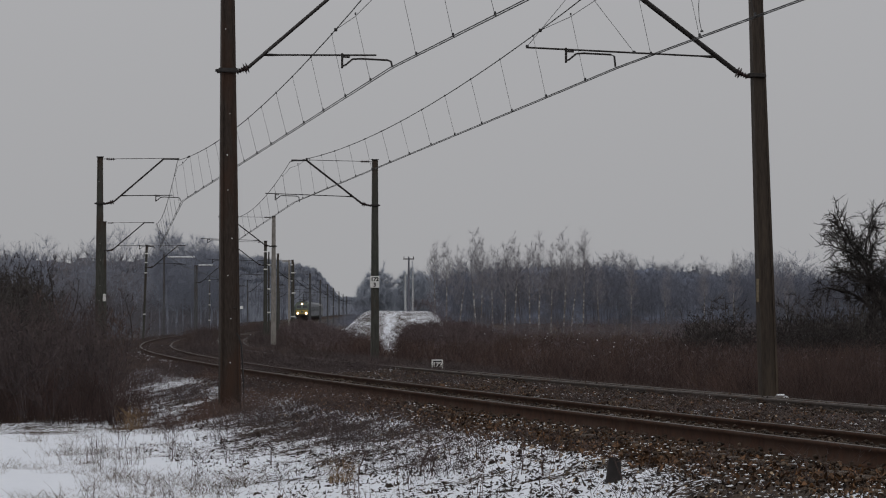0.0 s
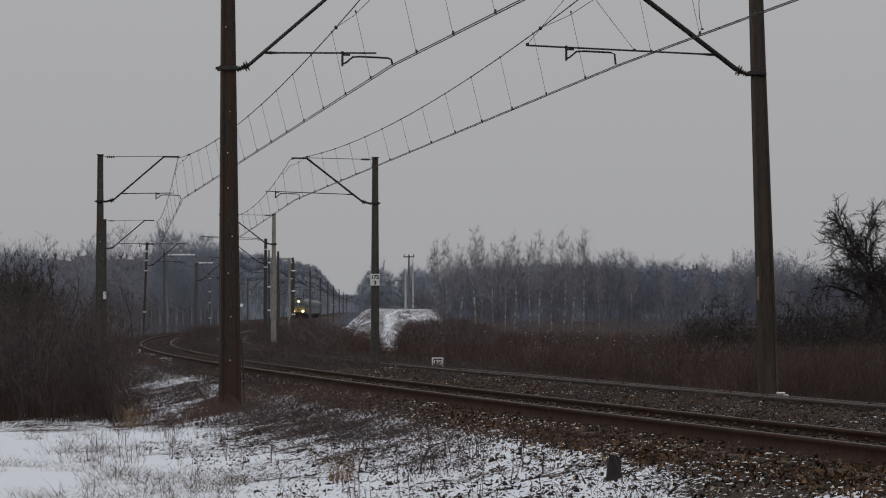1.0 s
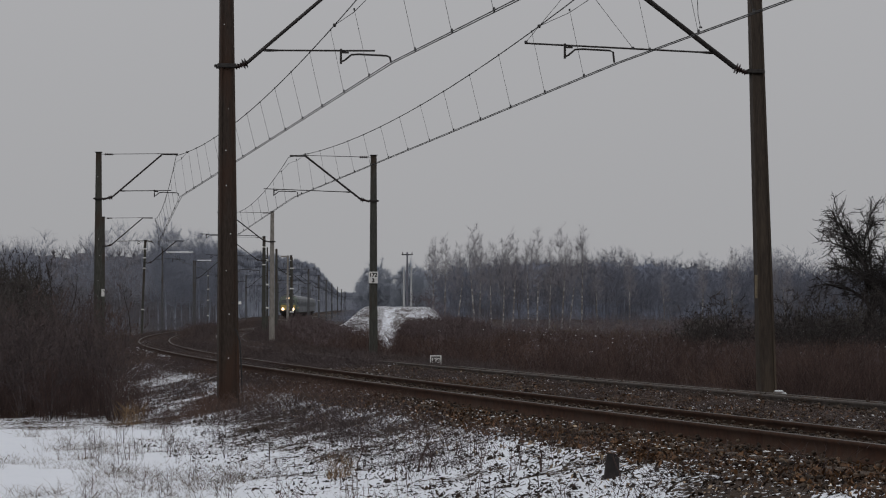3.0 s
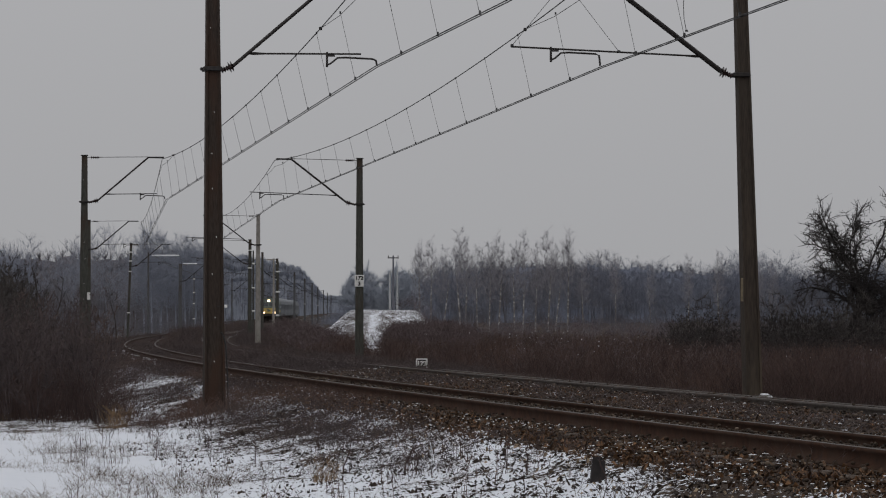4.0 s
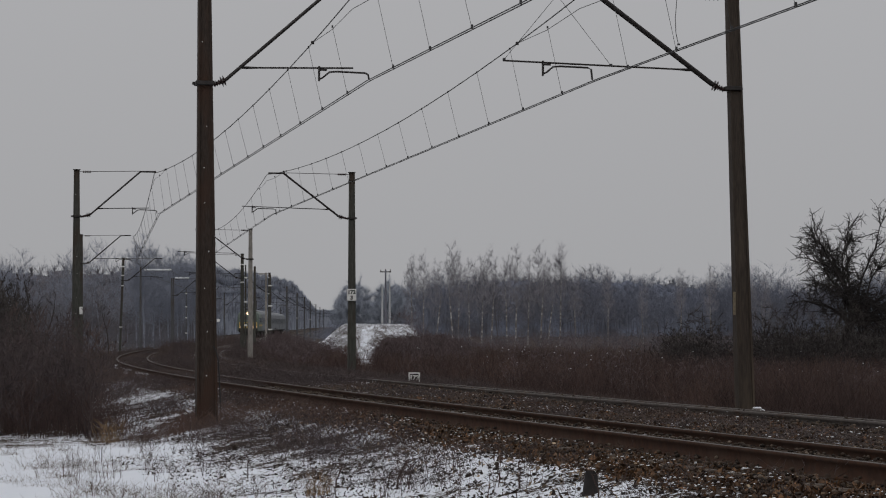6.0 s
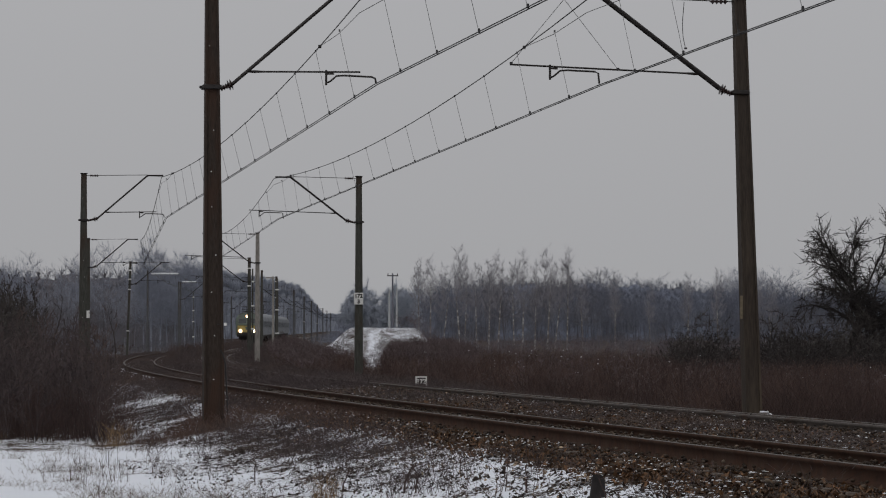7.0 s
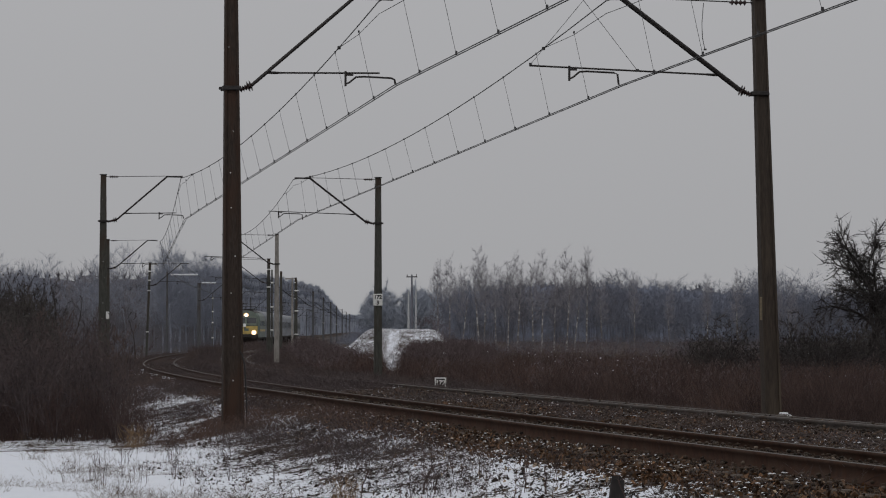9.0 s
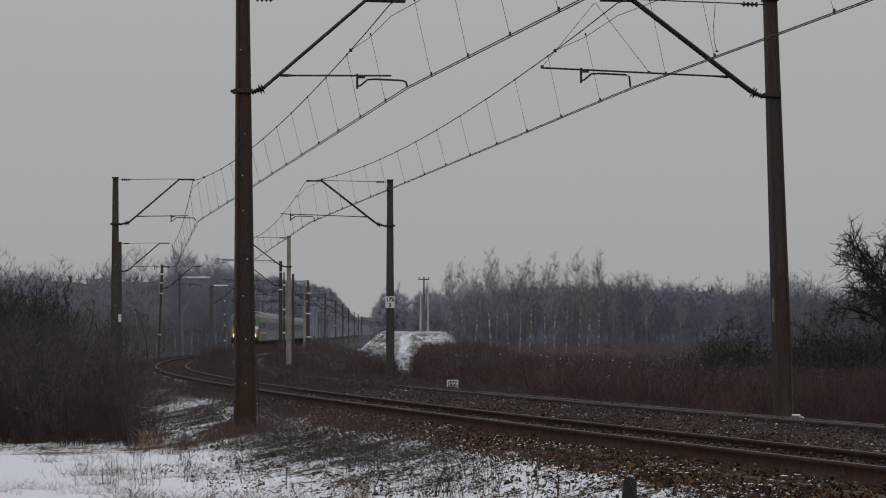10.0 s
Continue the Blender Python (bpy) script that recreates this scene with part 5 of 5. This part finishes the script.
def km_plate():
    y, u = 98.6, 7.05
    p = place(y, u)
    root = tagged(new("distance_plate"), "white enamel distance plate with black figures on the mast", "sign")
    root.matrix_world = Matrix.Translation(p + Vector((0, -0.17, 2.62)))
    bm = bmesh.new()
    box(bm, (0, 0, 0), (0.33, 0.02, 0.42), 0.006)
    part("plate", bm, M_WHITE, root)
    up = pose(0, -0.0145, 0, 90, 0, 0)
    text("172", 0.19, Matrix.Translation((0, 0, 0.09)) @ up, root, M_BLACK)
    text("3", 0.19, Matrix.Translation((0, 0, -0.11)) @ up, root, M_BLACK)


km_plate()


def hectometre_sign():
    x, y = -0.15, 73.5
    g = float(ground_z(x, y))
    root = tagged(new("distance_marker"), "low white framed marker beside the far rail", "sign")
    root.matrix_world = Matrix.Translation((x, y, g - 0.17))
    bm = bmesh.new()
    for c, sz in (((-0.135, 0, 0.2), (0.035, 0.06, 0.5)), ((0.135, 0, 0.2), (0.035, 0.06, 0.5)), ((0, 0, 0.435), (0.235, 0.06, 0.035))):
        box(bm, c, sz)
    part("frame", bm, M_WHITE, root)
    bm = bmesh.new()
    box(bm, (0, 0.01, 0.2), (0.235, 0.03, 0.43))
    part("panel", bm, M_DARK, root)
    text("172", 0.17, Matrix.Translation((0, -0.008, 0.31)) @ pose(0, 0, 0, 90, 0, 0), root, M_WHITE)
    return root


hectometre_sign()


def small_tag():
    p = place(98.4, -2.79)
    root = tagged(new("mast_tag"), "small white tag fixed to the mast", "sign")
    root.matrix_world = Matrix.Translation(p + Vector((0.19, -0.16, 2.04)))
    bm = bmesh.new()
    box(bm, (0, 0, 0), (0.11, 0.015, 0.26), 0.004)
    part("plate", bm, M_WHITE, root)


small_tag()


def number_tag():
    p = place(47.4, -2.95)
    root = tagged(new("mast_tag"), "tiny white tag on a bracket beside the rusty mast", "sign")
    root.matrix_world = Matrix.Translation(p + Vector((0.255, -0.1, 1.36)))
    bm = bmesh.new()
    box(bm, (0, 0, 0), (0.05, 0.012, 0.05), 0.003)
    part("plate", bm, M_WHITE, root)
    bm = bmesh.new()
    box(bm, (-0.07, 0.012, 0), (0.15, 0.012, 0.015))
    part("bracket", bm, M_DARK, root)


number_tag()


def footing():
    """Concrete block with a cap of snow at the far mast's foot."""
    p = place(46.6, 6.14)
    p.z = float(ground_z(p.x + 0.2, p.y - 0.6))
    root = tagged(new("concrete_block"), "small concrete block capped with snow at the mast foot", "block")
    root.matrix_world = Matrix.Translation(p + Vector((0.33, -0.55, 0)))
    bm = bmesh.new()
    box(bm, (0, 0, 0.0), (0.18, 0.18, 0.2), 0.02)
    part("block", bm, M_FOOT, root)
    bm = bmesh.new()
    box(bm, (0.01, 0, 0.112), (0.15, 0.15, 0.035), 0.017)
    box(bm, (0.09, -0.06, 0.07), (0.09, 0.1, 0.05), 0.02)
    part("snow_cap", bm, M_SNOW, root)


footing()


def paint_mark():
    p = place(46.6, 6.14)
    root = tagged(new("paint_mark"), "faded ochre paint plate on the mast flange", "plate")
    root.matrix_world = Matrix.Translation(p + Vector((0.0, -0.16, 1.66)))
    bm = bmesh.new()
    box(bm, (0, 0, 0), (0.045, 0.012, 0.40), 0.003)
    part("plate", bm, M_OCHRE, root)


M_OCHRE = material("faded_ochre_paint", (0.11, 0.09, 0.06), (0.20, 0.165, 0.115), 18, 0.8, 0.2)
paint_mark()


def stump():
    x, y = 1.5, 24.4
    root = tagged(new("tree_stump"), "short dark rotten post stump in the snow", "stump")
    root.matrix_world = Matrix.Translation((x, y, float(ground_z(x, y)) - 0.05))
    bm = bmesh.new()
    tube(bm, [(0, 0, 0), (0.005, 0, 0.12), (0.012, 0.01, 0.24)], [0.078, 0.066, 0.060], 9)
    for v in bm.verts:
        if v.co.z > 0.2:
            v.co.z += 0.04 * math.sin(v.co.x * 70 + v.co.y * 40)
    part("wood", bm, M_DBARK, root)


stump()


def mast_cable():
    p = place(47.4, -2.95)
    root = tagged(new("earthing_cable"), "black cable looping from the mast to the ground", "cable")
    root.matrix_world = Matrix.Translation(p)
    bm = bmesh.new()
    tube(bm, [(0.17, -0.1, 0.92), (0.21, -0.1, 0.88), (0.255, -0.1, 0.7), (0.275, -0.1, 0.4), (0.29, -0.1, 0.1), (0.30, -0.1, -0.3), (0.30, -0.1, -0.42)], 0.013, 6)
    part("cable", bm, M_BLACK, root)


mast_cable()


def loose_wire():
    """A cut dropper hanging from the tie of the far mast."""
    p = place(46.6, 6.14)
    root = tagged(new("loose_dropper"), "thin loose wire hanging from the tie rod", "wire")
    root.matrix_world = Matrix.Translation(p + Vector((-0.98, 0, 0)))
    bm = bmesh.new()
    tube(bm, [(0.02, 0, 6.96), (-0.01, 0, 6.6), (0.0, 0, 6.35), (0.04, 0, 6.16)], 0.006, 4)
    box(bm, (0.045, 0, 6.15), (0.05, 0.03, 0.03))
    part("wire", bm, M_WIRE, root)


loose_wire()

# ---------------------------------------------------------------- the train
M_LGREEN = material("grey_green_paint", (0.09, 0.12, 0.10), (0.13, 0.16, 0.135), 3, 0.5, 0.1, c3=(0.09, 0.09, 0.075), scale3=0.8)
M_LPALE = material("dull_green_paint", (0.10, 0.125, 0.10), (0.145, 0.17, 0.14), 3, 0.5, 0.1, c3=(0.10, 0.10, 0.085), scale3=1.0)
M_YELLOW = material("yellow_warning_paint", (0.46, 0.34, 0.10), (0.54, 0.40, 0.13), 4, 0.5, 0.1, c3=(0.32, 0.24, 0.09), scale3=1.2)
M_UNDER = material("sooty_underframe", (0.025, 0.023, 0.022), (0.06, 0.055, 0.05), 5, 0.85, 0.3)
# Body, roof and window tones are drawn together to put haze on the coaches.
M_COACH = material("grey_blue_coach_paint", (0.205, 0.22, 0.24), (0.26, 0.275, 0.295), 2, 0.8, 0.1, c3=(0.18, 0.185, 0.19), scale3=0.6)
M_ROOF = material("frosted_grey_roof", (0.24, 0.25, 0.265), (0.34, 0.35, 0.365), 2, 0.9, 0.2, c3=(0.20, 0.20, 0.21), scale3=0.5)
M_GLASS = material("dark_window_glass", (0.02, 0.024, 0.03), (0.03, 0.036, 0.042), 2, 0.12, 0.0)
# Window glass lightened for the same painted haze.
M_CGLASS = material("hazed_coach_glass", (0.11, 0.12, 0.135), (0.15, 0.16, 0.175), 2, 0.5, 0.0)
M_LAMP = glow("headlight_glow", (1.0, 0.80, 0.52), 7.0)
# Warm emission standing for the glare round each headlight lens.
M_HALO = glow("headlight_halo", (1.0, 0.52, 0.17), 1.05)

HULL = [(-1.5, 0.98), (-1.5, 2.85), (-1.42, 3.3), (-1.15, 3.65), (-0.6, 3.88), (0.0, 3.95), (0.6, 3.88), (1.15, 3.65), (1.42, 3.3), (1.5, 2.85), (1.5, 0.98)]


def hull(half, rake, top=0.0):
    """A car body: the side section drawn along, its ends raked back above the waist."""
    bm = bmesh.new()
    rings = []
    for sx, shrink in ((-1, 0.86), (-1, 1.0), (1, 1.0), (1, 0.86)):
        ring = []
        for yy, z in HULL:
            xx = half - rake * min(max((z - 2.2) / 1.7, 0), 1) - (0.45 if shrink == 1 else 0.0)
            ring.append(bm.verts.new((sx * xx, yy * shrink, z + (top if z > 3 else 0) - (0.05 if shrink < 1 and z > 3.2 else 0))))
        rings.append(ring)
    k = len(HULL)
    for r0, r1 in zip(rings, rings[1:]):
        for j in range(k):
            f = bm.faces.new((r0[j], r0[(j + 1) % k], r1[(j + 1) % k], r1[j]))
            f.material_index = 1 if 3 <= j <= 6 else 0
    bm.faces.new(rings[0])
    bm.faces.new(rings[-1][::-1])
    bmesh.ops.recalc_face_normals(bm, faces=bm.faces)
    return bm


def running_gear(root, half, wheel_r):
    for cx in (-half * 0.55, half * 0.55):
        bm = bmesh.new()
        box(bm, (cx, 0, 0.72), (3.6, 2.3, 0.35), 0.05)
        for yy in (-1.08, 1.08):
            box(bm, (cx, yy, 0.62), (3.3, 0.18, 0.4), 0.04)
        bogie = part("bogie", bm, M_UNDER, root)
        for wx in (-1.35, 1.35):
            for yy in (-0.75, 0.75):
                bm = bmesh.new()
                bmesh.ops.create_cone(bm, cap_ends=True, segments=18, radius1=wheel_r, radius2=wheel_r * 0.97, depth=0.14,
                                      matrix=Matrix.Translation((cx + wx, yy, wheel_r)) @ Matrix.Rotation(math.pi / 2, 4, "X"))
                part("wheel", bm, M_UNDER, bogie)
    bm = bmesh.new()
    box(bm, (0, 0, 0.9), (half * 2 - 0.6, 2.7, 0.24), 0.03)
    box(bm, (0, 0, 0.62), (half * 0.5, 2.3, 0.5), 0.04)
    part("underframe", bm, M_UNDER, root)
    for sx in (-1, 1):
        for yy in (-0.875, 0.875):
            bm = bmesh.new()
            tube(bm, [(sx * (half - 0.1), yy, 1.05), (sx * (half + 0.42), yy, 1.05), (sx * (half + 0.43), yy, 1.05), (sx * (half + 0.5), yy, 1.05)], [0.1, 0.1, 0.23, 0.22], 12)
            part("buffer", bm, M_UNDER, root)


def locomotive():
    root = tagged(new("locomotive"), "green and yellow electric locomotive with three lit headlights", "locomotive")
    part("body", hull(7.5, 0.38), [M_LGREEN, M_UNDER], root)
    running_gear(root, 7.5, 0.6)
    for sx in (-1, 1):
        turn = Matrix.Rotation(0 if sx > 0 else math.pi, 4, "Z")
        bm = bmesh.new()
        box(bm, (7.52, 0, 1.78), (0.06, 2.5, 0.86), 0.02)
        bmesh.ops.transform(bm, matrix=turn, verts=bm.verts)
        panel = part("front_panel", bm, M_YELLOW, root, "yellow warning panel")
        bm = bmesh.new()
        box(bm, (7.56, 0.05, 1.82), (0.02, 0.5, 0.28), 0.01)
        box(bm, (7.56, -0.1, 1.98), (0.022, 0.28, 0.2), 0.01)
        bmesh.ops.transform(bm, matrix=turn, verts=bm.verts)
        part("emblem", bm, M_LGREEN, panel, "dark green emblem shape")
        bm = bmesh.new()
        box(bm, (7.53, 0, 1.16), (0.08, 2.62, 0.36), 0.02)
        bmesh.ops.transform(bm, matrix=turn, verts=bm.verts)
        part("buffer_beam", bm, M_UNDER, root, "sooty black buffer beam")
        rk = math.atan(0.38 / 1.7)
        bm = bmesh.new()
        box(bm, (0, 0, 0), (0.05, 2.46, 1.0), 0.02, Matrix.Rotation(-rk, 4, "Y"))
        bmesh.ops.translate(bm, vec=(7.40, 0, 2.75), verts=bm.verts)
        bmesh.ops.transform(bm, matrix=turn, verts=bm.verts)
        part("cab_front", bm, M_LPALE, root, "dull green cab front")
        for yy in (-0.62, 0.62):
            bm = bmesh.new()
            box(bm, (0, 0, 0), (0.03, 1.0, 0.6), 0.012, Matrix.Rotation(-rk, 4, "Y"))
            bmesh.ops.translate(bm, vec=(7.42, yy, 2.82), verts=bm.verts)
            bmesh.ops.transform(bm, matrix=turn, verts=bm.verts)
            part("windscreen", bm, M_GLASS, root, "dark windscreen pane")
    for xx, yy, z, r in ((7.55, -0.86, 1.52, 0.17), (7.55, 0.86, 1.52, 0.17), (7.22, 0, 3.36, 0.16)):
        bm = bmesh.new()
        tube(bm, [(xx - 0.12, yy, z), (xx + 0.03, yy, z)], [r + 0.14, r + 0.13], 14)
        housing = part("headlight", bm, M_UNDER, root, "round headlight housing")
        bm = bmesh.new()
        tube(bm, [(xx + 0.02, yy, z), (xx + 0.06, yy, z), (xx + 0.09, yy, z)], [r, r * 0.85, r * 0.35], 14)
        lens_bm = bm
        # wider glowing ring added behind the lens as its halo
        bm = bmesh.new()
        tube(bm, [(xx + 0.025, yy, z), (xx + 0.035, yy, z)], [r + 0.12, r + 0.11], 14)
        part("halo_rim", bm, M_HALO, housing, "warm glowing rim standing for the halo")
        bm = lens_bm
        part("lens", bm, M_LAMP, housing, "bright warm lit lens")
    for sy in (-1, 1):
        bm = bmesh.new()
        box(bm, (0, sy * 1.512, 1.75), (13.6, 0.02, 0.22), 0.004)
        part("side_band", bm, M_YELLOW, root, "yellow side band")
        for wx in (-6.1, -2.8, -0.9, 0.9, 2.8, 6.1):
            bm = bmesh.new()
            box(bm, (wx, sy * 1.512, 2.5), (0.8, 0.024, 0.55), 0.008)
            part("side_window", bm, M_GLASS, root)
    for px_, up in ((4.2, False), (-4.2, True)):
        bm = bmesh.new()
        for yy in (-0.6, 0.6):
            if up:
                tube(bm, [(px_ - 0.8, yy, 4.05), (px_ + 0.9, yy * 0.9, 4.4), (px_, yy * 0.8, 4.68)], 0.03, 5)
            else:
                tube(bm, [(px_ - 0.9, yy, 4.1), (px_ + 0.9, yy * 0.9, 4.22), (px_ - 0.6, yy * 0.8, 4.3)], 0.03, 5)
        box(bm, (px_ if up else px_ - 0.6, 0, 4.70 if up else 4.33), (0.28, 1.7, 0.05), 0.01)
        box(bm, (px_, 0, 4.03), (1.9, 1.3, 0.07), 0.01)
        part("pantograph", bm, M_DARK, root, "raised pantograph" if up else "lowered pantograph")
    bm = bmesh.new()
    for i in range(5):
        box(bm, (-2.0 + i, 0, 4.02), (0.7, 0.9, 0.16), 0.03)
    part("roof_equipment", bm, M_UNDER, root)
    return root


def coach():
    root = tagged(new("railway_coach"), "haze-paled grey-blue passenger coach with a frosted roof", "coach", "coaches of the train")
    part("body", hull(12.1, 0.0, 0.08), [M_COACH, M_ROOF], root)
    running_gear(root, 12.1, 0.46)
    for sy in (-1, 1):
        for i in range(10):
            bm = bmesh.new()
            box(bm, (-9.4 + i * 2.09, sy * 1.512, 2.45), (1.35, 0.024, 0.85), 0.01)
            part("side_window", bm, M_CGLASS, root)
        for dx in (-11.2, 11.2):
            bm = bmesh.new()
            box(bm, (dx, sy * 1.508, 2.0), (0.8, 0.02, 1.9), 0.008)
            door = part("door", bm, M_COACH, root)
            bm = bmesh.new()
            box(bm, (dx, sy * 1.525, 2.5), (0.5, 0.016, 0.6), 0.006)
            part("pane", bm, M_CGLASS, door)
    for sx in (-1, 1):
        bm = bmesh.new()
        box(bm, (sx * 12.3, 0, 2.3), (0.45, 1.3, 2.2), 0.08)
        part("gangway", bm, M_UNDER, root)
    return root


LOCO = locomotive()
COACHES = [coach()]
for i in range(5):
    COACHES.append(copy_thing(COACHES[0], pose(0, 600 + 30 * i, 0)))

# ---------------------------------------------------------------- sleepers, one by one
SLEEPER = sleeper_mesh()
for root, u0 in zip(TRACKS, (0.0, GAP)):
    y = 17.0
    for i in range(150):
        ob = piece("sleeper", SLEEPER, root)
        p = place(y, u0, -0.262 + (0.0275 if u0 == 0 else 0.005))
        cant = float(np.clip((Y_END - y) / 60, 0, 1)) * (0.055 if u0 == 0 else 0.10)
        ob.matrix_basis = Matrix.Translation(p) @ pose(0, 0, 0, 0, math.degrees(cant / 1.5), bearing(y))
        y += 0.62


# ---------------------------------------------------------------- what moves
def car_pose(y):
    a, b = place(y + 4, 0), place(y - 4, 0)
    d = (b - a).normalized()
    side = Vector((0, 0, 1)).cross(d).normalized()
    m = Matrix((d, side, d.cross(side))).transposed().to_4x4()
    return Matrix.Translation((a + b) / 2) @ m


def motions():
    """The train runs towards the camera at a steady 28.7 m/s."""
    times = [i * 0.5 for i in range(21)]
    for k, thing in enumerate([LOCO] + COACHES):
        behind = 8.0 if k == 0 else 16.0 + 12.4 + (k - 1) * 24.9
        walk(thing, [(t, car_pose(556.0 - 28.7 * t + behind)) for t in times])


motions()
